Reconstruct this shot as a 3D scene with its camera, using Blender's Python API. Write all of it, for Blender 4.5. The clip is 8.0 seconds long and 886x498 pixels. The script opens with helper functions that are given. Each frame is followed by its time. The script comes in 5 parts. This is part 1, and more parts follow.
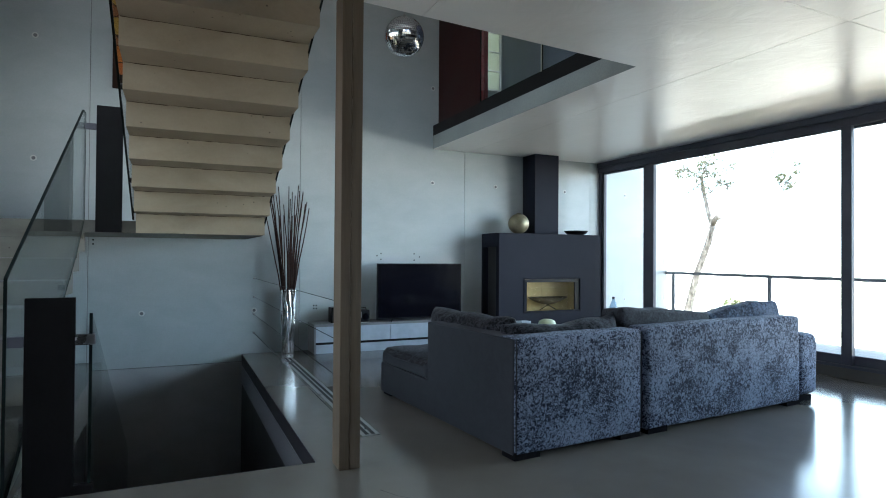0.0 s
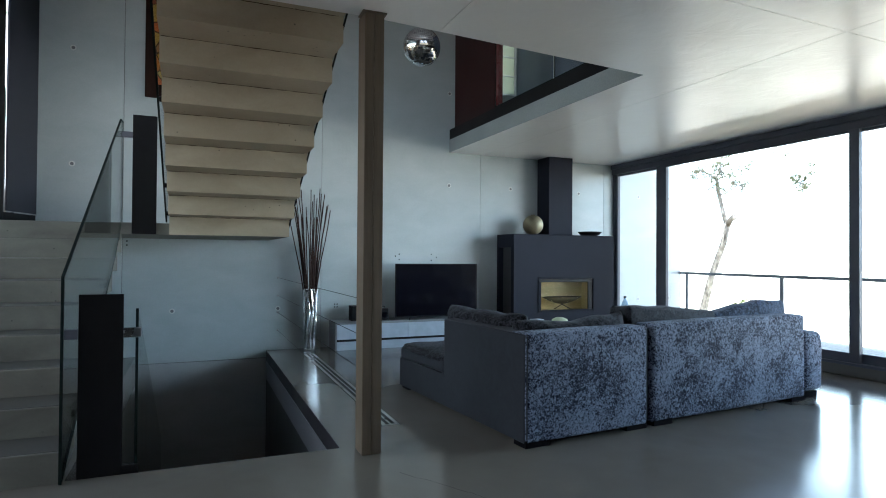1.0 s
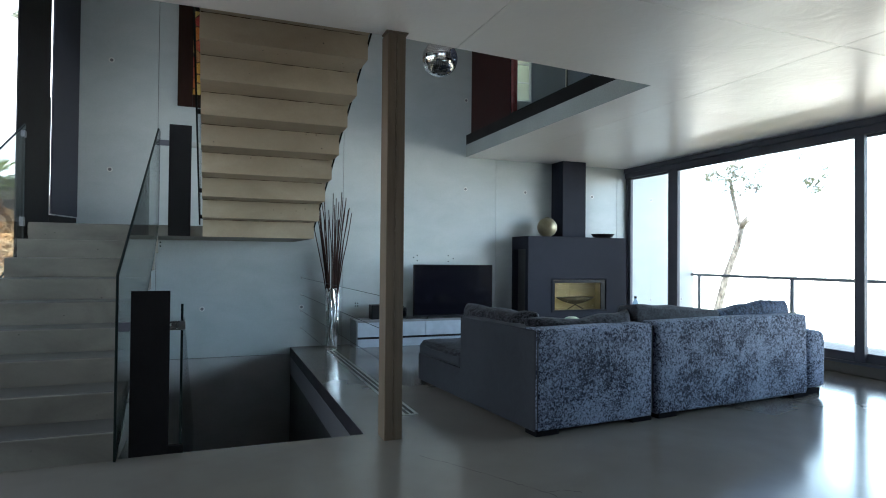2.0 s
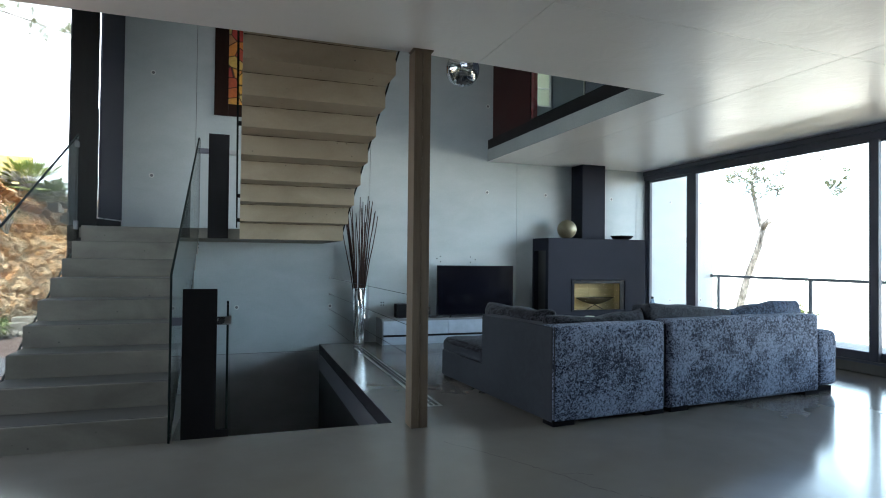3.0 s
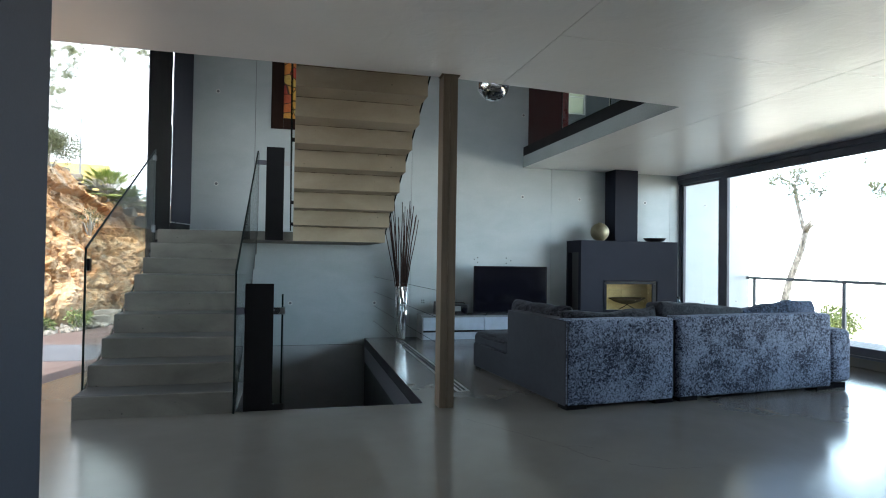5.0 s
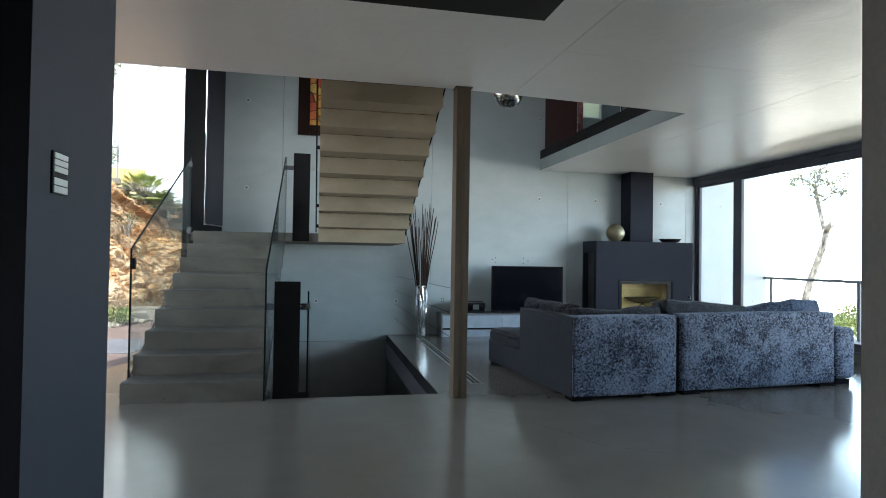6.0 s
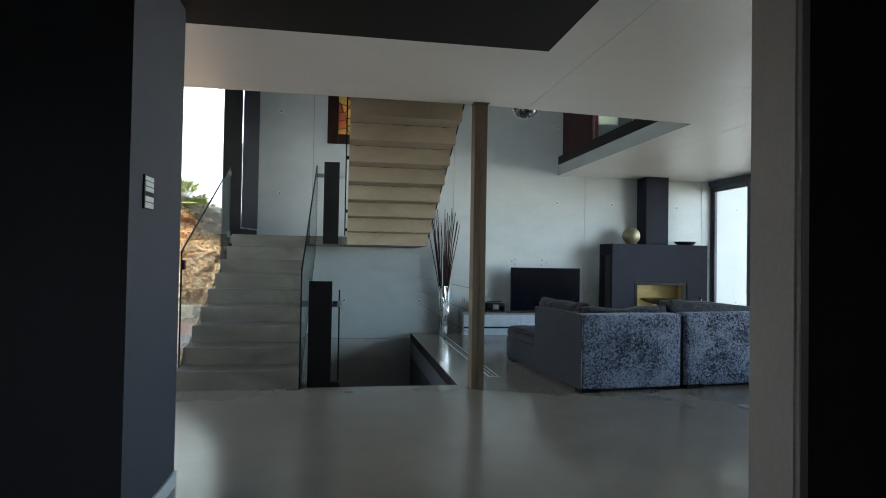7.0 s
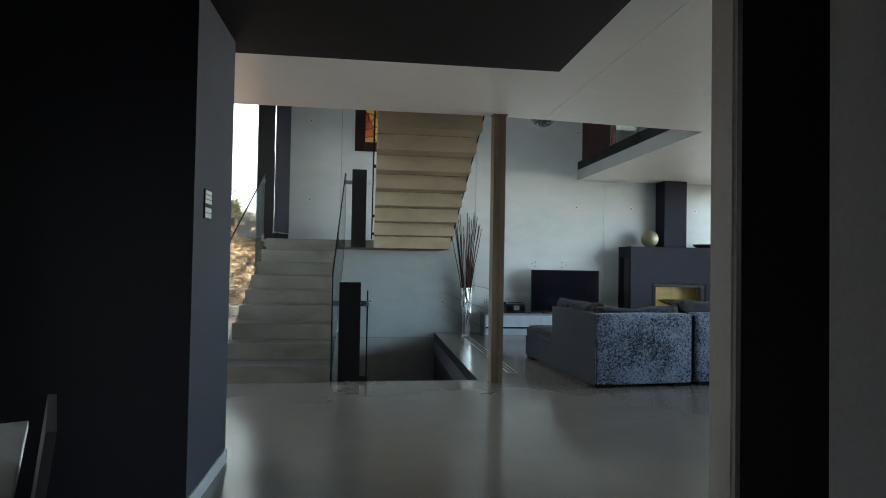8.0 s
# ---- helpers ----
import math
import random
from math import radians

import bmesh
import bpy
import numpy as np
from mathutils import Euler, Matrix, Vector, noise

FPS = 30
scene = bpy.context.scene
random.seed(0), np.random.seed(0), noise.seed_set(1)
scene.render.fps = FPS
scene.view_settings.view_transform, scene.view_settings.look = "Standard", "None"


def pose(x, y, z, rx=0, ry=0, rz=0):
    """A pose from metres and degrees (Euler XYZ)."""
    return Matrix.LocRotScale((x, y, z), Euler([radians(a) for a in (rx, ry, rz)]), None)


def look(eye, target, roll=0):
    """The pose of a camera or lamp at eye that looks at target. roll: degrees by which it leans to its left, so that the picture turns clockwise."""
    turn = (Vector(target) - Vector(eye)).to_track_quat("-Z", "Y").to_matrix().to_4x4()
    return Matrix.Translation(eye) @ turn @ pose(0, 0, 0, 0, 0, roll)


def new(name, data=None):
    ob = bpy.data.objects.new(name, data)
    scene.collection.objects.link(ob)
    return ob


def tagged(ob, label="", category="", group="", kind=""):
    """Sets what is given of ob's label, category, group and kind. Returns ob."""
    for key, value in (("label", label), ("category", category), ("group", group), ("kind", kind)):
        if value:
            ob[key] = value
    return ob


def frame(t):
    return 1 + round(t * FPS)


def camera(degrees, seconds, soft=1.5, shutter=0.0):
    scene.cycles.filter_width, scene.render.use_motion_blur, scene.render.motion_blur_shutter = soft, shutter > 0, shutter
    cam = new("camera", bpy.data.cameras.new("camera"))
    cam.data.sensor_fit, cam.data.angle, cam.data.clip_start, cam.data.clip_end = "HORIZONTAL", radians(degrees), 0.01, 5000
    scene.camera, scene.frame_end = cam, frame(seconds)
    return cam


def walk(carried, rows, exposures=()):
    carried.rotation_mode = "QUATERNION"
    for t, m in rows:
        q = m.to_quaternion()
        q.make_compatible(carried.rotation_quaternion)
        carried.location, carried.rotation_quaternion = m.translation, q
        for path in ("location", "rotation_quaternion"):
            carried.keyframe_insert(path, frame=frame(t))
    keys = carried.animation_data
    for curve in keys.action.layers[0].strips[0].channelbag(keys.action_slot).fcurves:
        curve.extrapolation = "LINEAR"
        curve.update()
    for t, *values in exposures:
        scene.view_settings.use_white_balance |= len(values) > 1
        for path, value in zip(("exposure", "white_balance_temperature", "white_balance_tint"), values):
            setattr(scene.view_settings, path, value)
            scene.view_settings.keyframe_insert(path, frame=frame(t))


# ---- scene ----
cam = camera(73.6, 8.0, soft=1.0)
EXPOSURE = 1.74
PATH = [
    (0, (-0.901, -3.534, 1.286), (-0.073, -1.713, 1.31), 0.4),
    (0.5, (-0.938, -3.643, 1.285), (-0.134, -1.812, 1.309), 0.4),
    (1, (-0.997, -3.776, 1.286), (-0.222, -1.932, 1.311), 0.4),
    (1.5, (-1.059, -3.917, 1.281), (-0.308, -2.064, 1.308), 0.5),
    (3, (-1.238, -4.36, 1.285), (-0.585, -2.47, 1.317), 0.6),
    (3.5, (-1.278, -4.505, 1.28), (-0.662, -2.602, 1.311), 0.7),
    (4, (-1.266, -4.675, 1.285), (-0.688, -2.76, 1.319), 0.7),
    (4.5, (-1.245, -4.833, 1.279), (-0.71, -2.906, 1.314), 0.8),
    (6, (-1.218, -5.37, 1.274), (-0.808, -3.413, 1.309), 0.9),
    (6.5, (-1.252, -5.61, 1.276), (-0.883, -3.645, 1.311), 1.0),
    (7, (-1.265, -5.86, 1.278), (-0.936, -3.888, 1.317), 1.0),
    (7.5, (-1.274, -6.045, 1.276), (-0.976, -4.068, 1.316), 1.0),
    (8, (-1.298, -6.252, 1.278), (-1.05, -4.268, 1.324), 1.0),
]
walk(cam, [(t, look(eye, target, roll)) for t, eye, target, roll in PATH], [(0.0, EXPOSURE, 5600, 6), (1.5, EXPOSURE, 5600, 6), (3.5, EXPOSURE, 5720, 6), (6.0, EXPOSURE, 5780, 6), (7.5, EXPOSURE, 6020, 6), (8.0, EXPOSURE, 6020, 6)])

# ---- world, sun, exposure ----
SUN_ELEV, SUN_AZ = 60.0, 194.0   # degrees; azimuth clockwise from +y
world = bpy.data.worlds.new("sky")
scene.world = world
world.use_nodes = True
wn = world.node_tree.nodes
sky = wn.new("ShaderNodeTexSky")
sky.sky_type = "NISHITA"
sky.sun_disc = False
sky.sun_elevation = radians(SUN_ELEV)
sky.sun_rotation = radians(SUN_AZ)
sky.dust_density = 5.0
world.node_tree.links.new(sky.outputs[0], wn["Background"].inputs[0])
wn["Background"].inputs[1].default_value = 0.14
sun = new("sun", bpy.data.lights.new("sun", "SUN"))
sun.data.energy, sun.data.angle, sun.data.color = 5.0, radians(0.55), (1.0, 0.95, 0.87)
sun_dir = Vector((math.sin(radians(SUN_AZ)) * math.cos(radians(SUN_ELEV)), math.cos(radians(SUN_AZ)) * math.cos(radians(SUN_ELEV)), math.sin(radians(SUN_ELEV))))
sun.matrix_world = look(sun_dir * 60, (0, 0, 0))


# ---- materials ----
def base_mat(name):
    m = bpy.data.materials.new(name)
    m.use_nodes = True
    nt = m.node_tree
    return m, nt, nt.nodes["Principled BSDF"]


def ramp(nt, src, stops):
    r = nt.nodes.new("ShaderNodeValToRGB")
    el = r.color_ramp.elements
    while len(el) < len(stops):
        el.new(0.5)
    for e, (p, c) in zip(el, stops):
        e.position, e.color = p, (*c, 1)
    nt.links.new(src, r.inputs[0])
    return r.outputs[0]


def noise_tex(nt, scale, detail=4.0, distort=0.0, stretch=(1, 1, 1), rough=0.55):
    co = nt.nodes.new("ShaderNodeTexCoord")
    mp = nt.nodes.new("ShaderNodeMapping")
    mp.inputs["Scale"].default_value = stretch
    nt.links.new(co.outputs["Object"], mp.inputs[0])
    n = nt.nodes.new("ShaderNodeTexNoise")
    n.inputs["Scale"].default_value = scale
    n.inputs["Detail"].default_value = detail
    n.inputs["Distortion"].default_value = distort
    n.inputs["Roughness"].default_value = rough
    nt.links.new(mp.outputs[0], n.inputs["Vector"])
    return n.outputs["Fac"]


def mix_col(nt, a, b, fac, mode="MIX"):
    x = nt.nodes.new("ShaderNodeMix")
    x.data_type, x.blend_type = "RGBA", mode
    for sock, val in ((x.inputs[0], fac), (x.inputs[6], a), (x.inputs[7], b)):
        if hasattr(val, "is_linked"):
            nt.links.new(val, sock)
        else:
            sock.default_value = val if isinstance(val, float) else (*val, 1)
    return x.outputs[2]


def bump(nt, bsdf, height, strength, dist):
    b = nt.nodes.new("ShaderNodeBump")
    b.inputs["Strength"].default_value, b.inputs["Distance"].default_value = strength, dist
    nt.links.new(height, b.inputs["Height"])
    prev = bsdf.inputs["Normal"]
    if prev.is_linked:
        nt.links.new(prev.links[0].from_socket, b.inputs["Normal"])
    nt.links.new(b.outputs[0], prev)


def wavy(nt, bsdf, scale, amount):
    """Tilt the surface gently by a soft vector noise."""
    co, n, g = nt.nodes.new("ShaderNodeTexCoord"), nt.nodes.new("ShaderNodeTexNoise"), nt.nodes.new("ShaderNodeNewGeometry")
    n.inputs["Scale"].default_value, n.inputs["Detail"].default_value = scale, 2.0
    nt.links.new(co.outputs["Object"], n.inputs["Vector"])
    sub, mad, nrm = (nt.nodes.new("ShaderNodeVectorMath") for _ in range(3))
    sub.operation, mad.operation, nrm.operation = "SUBTRACT", "MULTIPLY_ADD", "NORMALIZE"
    nt.links.new(n.outputs["Color"], sub.inputs[0])
    sub.inputs[1].default_value = (0.5, 0.5, 0.5)
    nt.links.new(sub.outputs[0], mad.inputs[0])
    mad.inputs[1].default_value = (amount,) * 3
    nt.links.new(g.outputs["Normal"], mad.inputs[2])
    nt.links.new(mad.outputs[0], nrm.inputs[0])
    nt.links.new(nrm.outputs[0], bsdf.inputs["Normal"])


def remap(nt, src, lo, hi, a, b):
    r = nt.nodes.new("ShaderNodeMapRange")
    r.inputs[1].default_value, r.inputs[2].default_value, r.inputs[3].default_value, r.inputs[4].default_value = lo, hi, a, b
    nt.links.new(src, r.inputs[0])
    return r.outputs[0]


def surface(name, dark, light, big=1.5, fine=40.0, rough=(0.4, 0.6), bumps=0.15, depth=0.003, metal=0.0, spec=0.5, stretch=(1, 1, 1), vary=0.0):
    """A two-scale surface: broad stains, fine grain, uneven gloss and relief."""
    m, nt, b = base_mat(name)
    broad, grain = noise_tex(nt, big, 5, 0.4, stretch), noise_tex(nt, fine, 3, 0.0, stretch)
    mid = tuple((x + y) / 2 for x, y in zip(dark, light))
    c = ramp(nt, broad, [(0.3, dark), (0.5, mid), (0.72, light)])
    c = mix_col(nt, c, ramp(nt, grain, [(0.35, (0.72,) * 3), (0.65, (1.0,) * 3)]), 0.35, "MULTIPLY")
    if vary:
        oi = nt.nodes.new("ShaderNodeObjectInfo")
        v = remap(nt, oi.outputs["Random"], 0, 1, 1 - vary, 1.0)
        comb = nt.nodes.new("ShaderNodeCombineColor")
        for i in range(3):
            nt.links.new(v, comb.inputs[i])
        c = mix_col(nt, c, comb.outputs[0], 1.0, "MULTIPLY")
    nt.links.new(c, b.inputs["Base Color"])
    nt.links.new(remap(nt, broad, 0.3, 0.7, rough[0], rough[1]), b.inputs["Roughness"])
    b.inputs["Metallic"].default_value = metal
    b.inputs["Specular IOR Level"].default_value = spec
    bump(nt, b, grain, bumps, depth)
    return m


def pane_mat(name, tint, gloss=0.025, graze=0.8):
    m = bpy.data.materials.new(name)
    m.use_nodes = True
    nt = m.node_tree
    nt.nodes.remove(nt.nodes["Principled BSDF"])
    tr, gl, lw, mx = (nt.nodes.new("ShaderNode" + k) for k in ("BsdfTransparent", "BsdfGlossy", "LayerWeight", "MixShader"))
    tr.inputs[0].default_value = (*tint, 1)
    gl.inputs["Roughness"].default_value = 0.01
    lw.inputs["Blend"].default_value = 0.5
    pw, ml = nt.nodes.new("ShaderNodeMath"), nt.nodes.new("ShaderNodeMath")
    pw.operation, ml.operation = "POWER", "MULTIPLY_ADD"
    nt.links.new(lw.outputs["Facing"], pw.inputs[0])
    pw.inputs[1].default_value = 5.0
    nt.links.new(pw.outputs[0], ml.inputs[0])
    ml.inputs[1].default_value, ml.inputs[2].default_value = graze, gloss
    nt.links.new(ml.outputs[0], mx.inputs[0])
    nt.links.new(tr.outputs[0], mx.inputs[1])
    nt.links.new(gl.outputs[0], mx.inputs[2])
    nt.links.new(mx.outputs[0], nt.nodes["Material Output"].inputs[0])
    return m


def floor_mat():
    """Polished grey concrete with cloudy stains, trowel marks and hairline cracks."""
    m, nt, b = base_mat("polished_concrete")
    broad, mid = noise_tex(nt, 0.7, 4, 0.5), noise_tex(nt, 4.0, 2, 0.3)
    c = ramp(nt, broad, [(0.3, (0.140, 0.133, 0.119)), (0.5, (0.154, 0.146, 0.130)), (0.7, (0.174, 0.165, 0.148))])
    c = mix_col(nt, c, ramp(nt, mid, [(0.3, (0.85, 0.85, 0.84)), (0.7, (1, 1, 1))]), 0.4, "MULTIPLY")
    nt.links.new(c, b.inputs["Base Color"])
    nt.links.new(remap(nt, noise_tex(nt, 1.4, 2, 0.3), 0.3, 0.7, 0.155, 0.195), b.inputs["Roughness"])
    b.inputs["Specular IOR Level"].default_value = 0.43
    return m


def cast_mat(name, dark, light, rough, holes=True):
    """Fair-faced concrete: broad clouds, grain and scattered air holes."""
    m, nt, b = base_mat(name)
    broad, grain = noise_tex(nt, 1.7, 6, 0.6, (1, 1, 2.0)), noise_tex(nt, 55, 3)
    c = ramp(nt, broad, [(0.3, dark), (0.7, light)])
    c = mix_col(nt, c, ramp(nt, grain, [(0.3, (0.86,) * 3), (0.7, (1,) * 3)]), 0.4, "MULTIPLY")
    if holes:
        v = nt.nodes.new("ShaderNodeTexVoronoi")
        v.inputs["Scale"].default_value = 11.0
        co = nt.nodes.new("ShaderNodeTexCoord")
        nt.links.new(co.outputs["Object"], v.inputs["Vector"])
        pit = ramp(nt, v.outputs["Distance"], [(0.05, (0.35,) * 3), (0.09, (1,) * 3)])
        c = mix_col(nt, c, pit, remap(nt, noise_tex(nt, 3.1, 2), 0.46, 0.56, 0.0, 0.9), "MULTIPLY")
    nt.links.new(c, b.inputs["Base Color"])
    nt.links.new(remap(nt, broad, 0.3, 0.7, rough[0], rough[1]), b.inputs["Roughness"])
    wavy(nt, b, 1.6, 0.05)
    bump(nt, b, grain, 0.10, 0.002)
    return m


def ceiling_mat():
    """Grey-white gloss paint on slightly wavy concrete."""
    m, nt, b = base_mat("gloss_ceiling_paint")
    broad, grain = noise_tex(nt, 0.6, 4, 0.5), noise_tex(nt, 30, 3)
    c = ramp(nt, broad, [(0.3, (0.69, 0.69, 0.675)), (0.7, (0.755, 0.755, 0.74))])
    nt.links.new(c, b.inputs["Base Color"])
    b.inputs["Roughness"].default_value = 0.31
    b.inputs["Specular IOR Level"].default_value = 0.9
    wavy(nt, b, 1.9, 0.075)
    bump(nt, b, noise_tex(nt, 4.2, 3, 1.2), 0.22, 0.02)
    bump(nt, b, grain, 0.04, 0.002)
    return m


def velvet_mat(name, dark, light, edge=(0.44, 0.56), scale=26.0, drift=0.05):
    """Crushed velvet: flaky light and dark flecks where the pile lies over."""
    m, nt, b = base_mat(name)
    fleck, cloud, pile = noise_tex(nt, scale, 5, 1.3, (1, 1, 1), 0.72), noise_tex(nt, 3.5, 3, 0.5), noise_tex(nt, 300, 2)
    add = nt.nodes.new("ShaderNodeMath")
    add.operation = "ADD"
    nt.links.new(fleck, add.inputs[0])
    nt.links.new(remap(nt, cloud, 0.3, 0.7, -drift, drift), add.inputs[1])
    mid = tuple(a * 0.45 + c * 0.55 for a, c in zip(dark, light))
    c = ramp(nt, add.outputs[0], [(edge[0] - 0.03, dark), ((edge[0] + edge[1]) / 2, mid), (edge[1] + 0.04, light)])
    nt.links.new(c, b.inputs["Base Color"])
    b.inputs["Roughness"].default_value = 0.75
    b.inputs["Sheen Weight"].default_value = 0.06
    b.inputs["Specular IOR Level"].default_value = 0.12
    b.inputs["Sheen Tint"].default_value = (0.75, 0.82, 0.95, 1)
    bump(nt, b, fleck, 0.25, 0.006)
    bump(nt, b, pile, 0.15, 0.001)
    return m


def rock_mat():
    m, nt, b = base_mat("tan_rock")
    broad, mid, fine = noise_tex(nt, 0.9, 6, 1.0), noise_tex(nt, 5.5, 7, 0.9, (1, 1, 1), 0.65), noise_tex(nt, 30, 6, 0.3, (1, 1, 1), 0.7)
    c = ramp(nt, broad, [(0.30, (0.29, 0.135, 0.05)), (0.39, (0.45, 0.245, 0.095)), (0.48, (0.53, 0.385, 0.235)), (0.60, (0.46, 0.245, 0.10)), (0.70, (0.56, 0.445, 0.32))])
    c = mix_col(nt, c, ramp(nt, mid, [(0.32, (0.45, 0.33, 0.24)), (0.55, (1, 0.97, 0.93)), (0.75, (1.0, 0.85, 0.66))]), 0.75, "MULTIPLY")
    c = mix_col(nt, c, ramp(nt, fine, [(0.3, (0.6,) * 3), (0.6, (1,) * 3)]), 0.5, "MULTIPLY")
    v = nt.nodes.new("ShaderNodeTexVoronoi")
    v.feature = "DISTANCE_TO_EDGE"
    v.inputs["Scale"].default_value = 4.2
    vco, warp = nt.nodes.new("ShaderNodeTexCoord"), nt.nodes.new("ShaderNodeVectorMath")
    warp.operation = "MULTIPLY_ADD"
    wn3 = nt.nodes.new("ShaderNodeTexNoise")
    wn3.inputs["Scale"].default_value = 2.2
    nt.links.new(vco.outputs["Object"], wn3.inputs["Vector"])
    nt.links.new(wn3.outputs["Color"], warp.inputs[0])
    warp.inputs[1].default_value = (0.5, 0.5, 0.5)
    nt.links.new(vco.outputs["Object"], warp.inputs[2])
    nt.links.new(warp.outputs[0], v.inputs["Vector"])
    crack = ramp(nt, v.outputs["Distance"], [(0.0, (0.25, 0.18, 0.12)), (0.03, (1, 1, 1))])
    c = mix_col(nt, c, crack, 0.4, "MULTIPLY")
    nt.links.new(c, b.inputs["Base Color"])
    b.inputs["Roughness"].default_value = 0.9
    strata = noise_tex(nt, 5.0, 6, 1.5, (1, 1, 2.6), 0.7)
    bump(nt, b, mid, 0.6, 0.06)
    bump(nt, b, strata, 0.6, 0.05)
    bump(nt, b, fine, 0.6, 0.015)
    return m


def leaf_mat(name, a, c):
    m, nt, b = base_mat(name)
    g = nt.nodes.new("ShaderNodeNewGeometry")
    nt.links.new(ramp(nt, g.outputs["Random Per Island"], [(0.0, a), (1.0, c)]), b.inputs["Base Color"])
    b.inputs["Roughness"].default_value = 0.55
    b.inputs["Specular IOR Level"].default_value = 0.2
    return m


def art_mat():
    """An abstract canvas in orange, yellow and red fields with dark outlines."""
    m, nt, b = base_mat("abstract_canvas")
    co = nt.nodes.new("ShaderNodeTexCoord")
    v, w = nt.nodes.new("ShaderNodeTexVoronoi"), nt.nodes.new("ShaderNodeTexVoronoi")
    w.feature = "DISTANCE_TO_EDGE"
    for t in (v, w):
        t.inputs["Scale"].default_value = 5.5
        nt.links.new(co.outputs["Object"], t.inputs["Vector"])
    sep = nt.nodes.new("ShaderNodeSeparateColor")
    nt.links.new(v.outputs["Color"], sep.inputs[0])
    c = ramp(nt, sep.outputs[0], [(0.0, (0.50, 0.05, 0.03)), (0.28, (0.72, 0.20, 0.03)), (0.5, (0.80, 0.47, 0.06)), (0.7, (0.58, 0.50, 0.16)), (1.0, (0.45, 0.04, 0.03))])
    c = mix_col(nt, c, ramp(nt, w.outputs["Distance"], [(0.02, (0.04, 0.02, 0.015)), (0.05, (1, 1, 1))]), 0.9, "MULTIPLY")
    c = mix_col(nt, c, ramp(nt, noise_tex(nt, 14, 4, 1.0), [(0.3, (0.7, 0.6, 0.5)), (0.65, (1, 1, 1))]), 0.7, "MULTIPLY")
    nt.links.new(c, b.inputs["Base Color"])
    b.inputs["Roughness"].default_value = 0.5
    return m


FLOOR = floor_mat()
CEILING = ceiling_mat()
WHITE_WALL = cast_mat("white_painted_concrete", (0.405, 0.452, 0.466), (0.462, 0.506, 0.518), (0.38, 0.5), holes=False)
STEP_CONCRETE = cast_mat("grey_stair_concrete", (0.088, 0.085, 0.073), (0.166, 0.160, 0.139), (0.5, 0.7))
# darker copy of the stair concrete: the treads' shade is in its colour
STEP_SHADED = cast_mat("shaded_tread_concrete", (0.046, 0.045, 0.040), (0.075, 0.073, 0.066), (0.4, 0.55))
CONCRETE = cast_mat("fair_faced_concrete", (0.325, 0.275, 0.195), (0.43, 0.372, 0.275), (0.55, 0.75))
CHARCOAL = surface("charcoal_wall_paint", (0.0225, 0.025, 0.037), (0.031, 0.034, 0.048), 1.2, 90, (0.55, 0.65), 0.12, 0.002, 0.0, 0.3)
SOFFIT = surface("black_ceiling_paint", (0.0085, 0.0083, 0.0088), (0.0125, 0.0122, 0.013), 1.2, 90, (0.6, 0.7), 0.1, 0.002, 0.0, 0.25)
GREY_PLASTER = surface("grey_plaster", (0.31, 0.305, 0.29), (0.39, 0.385, 0.37), 2.5, 60, (0.55, 0.7), 0.2, 0.004)
GREY_PIER = surface("dark_grey_plaster", (0.15, 0.15, 0.155), (0.20, 0.20, 0.207), 2.0, 60, (0.55, 0.7), 0.2, 0.003)
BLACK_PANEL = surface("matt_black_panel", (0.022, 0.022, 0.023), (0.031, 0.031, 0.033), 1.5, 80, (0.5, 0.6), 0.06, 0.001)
BLACK_STEEL = surface("black_steel", (0.006, 0.006, 0.007), (0.010, 0.0095, 0.011), 3, 120, (0.45, 0.55), 0.05, 0.001, 0.0, 0.18)
FRAME = surface("anthracite_aluminium", (0.085, 0.088, 0.112), (0.115, 0.119, 0.145), 2, 150, (0.42, 0.52), 0.04, 0.001, 0.0, 0.22)
TAUPE = surface("taupe_painted_steel", (0.108, 0.084, 0.060), (0.175, 0.140, 0.104), 9.0, 110, (0.5, 0.62), 0.12, 0.002, 0.0, 0.25, (1, 1, 0.06))
BRUSHED = surface("brushed_steel", (0.42, 0.42, 0.42), (0.55, 0.55, 0.54), 4, 160, (0.25, 0.38), 0.05, 0.001, 1.0)
CHROME = surface("chrome", (0.72, 0.72, 0.72), (0.8, 0.8, 0.8), 4, 90, (0.05, 0.1), 0.02, 0.001, 1.0)
GALVANISED = surface("grey_railing_steel", (0.17, 0.18, 0.20), (0.22, 0.23, 0.25), 4, 80, (0.45, 0.6), 0.05, 0.001, 0.0, 0.3)
HEARTH = surface("anthracite_fireplace", (0.014, 0.016, 0.026), (0.019, 0.0215, 0.034), 1.6, 110, (0.55, 0.65), 0.08, 0.001, 0.0, 0.10)
VERMICULITE = surface("cream_firebrick", (0.60, 0.49, 0.26), (0.78, 0.67, 0.41), 3.0, 50, (0.7, 0.9), 0.3, 0.003, vary=0.12)
BRONZE = surface("antique_gold_ceramic", (0.17, 0.15, 0.095), (0.30, 0.27, 0.18), 6, 60, (0.40, 0.52), 0.06, 0.001, 0.5)
IRON = surface("dull_bronze_iron", (0.045, 0.036, 0.020), (0.085, 0.068, 0.040), 6, 60, (0.6, 0.75), 0.1, 0.002, 0.0, 0.2)
SCREEN = surface("tv_screen", (0.003, 0.003, 0.006), (0.005, 0.005, 0.008), 1, 100, (0.10, 0.12), 0.0, 0.001, 0.0, 0.28)
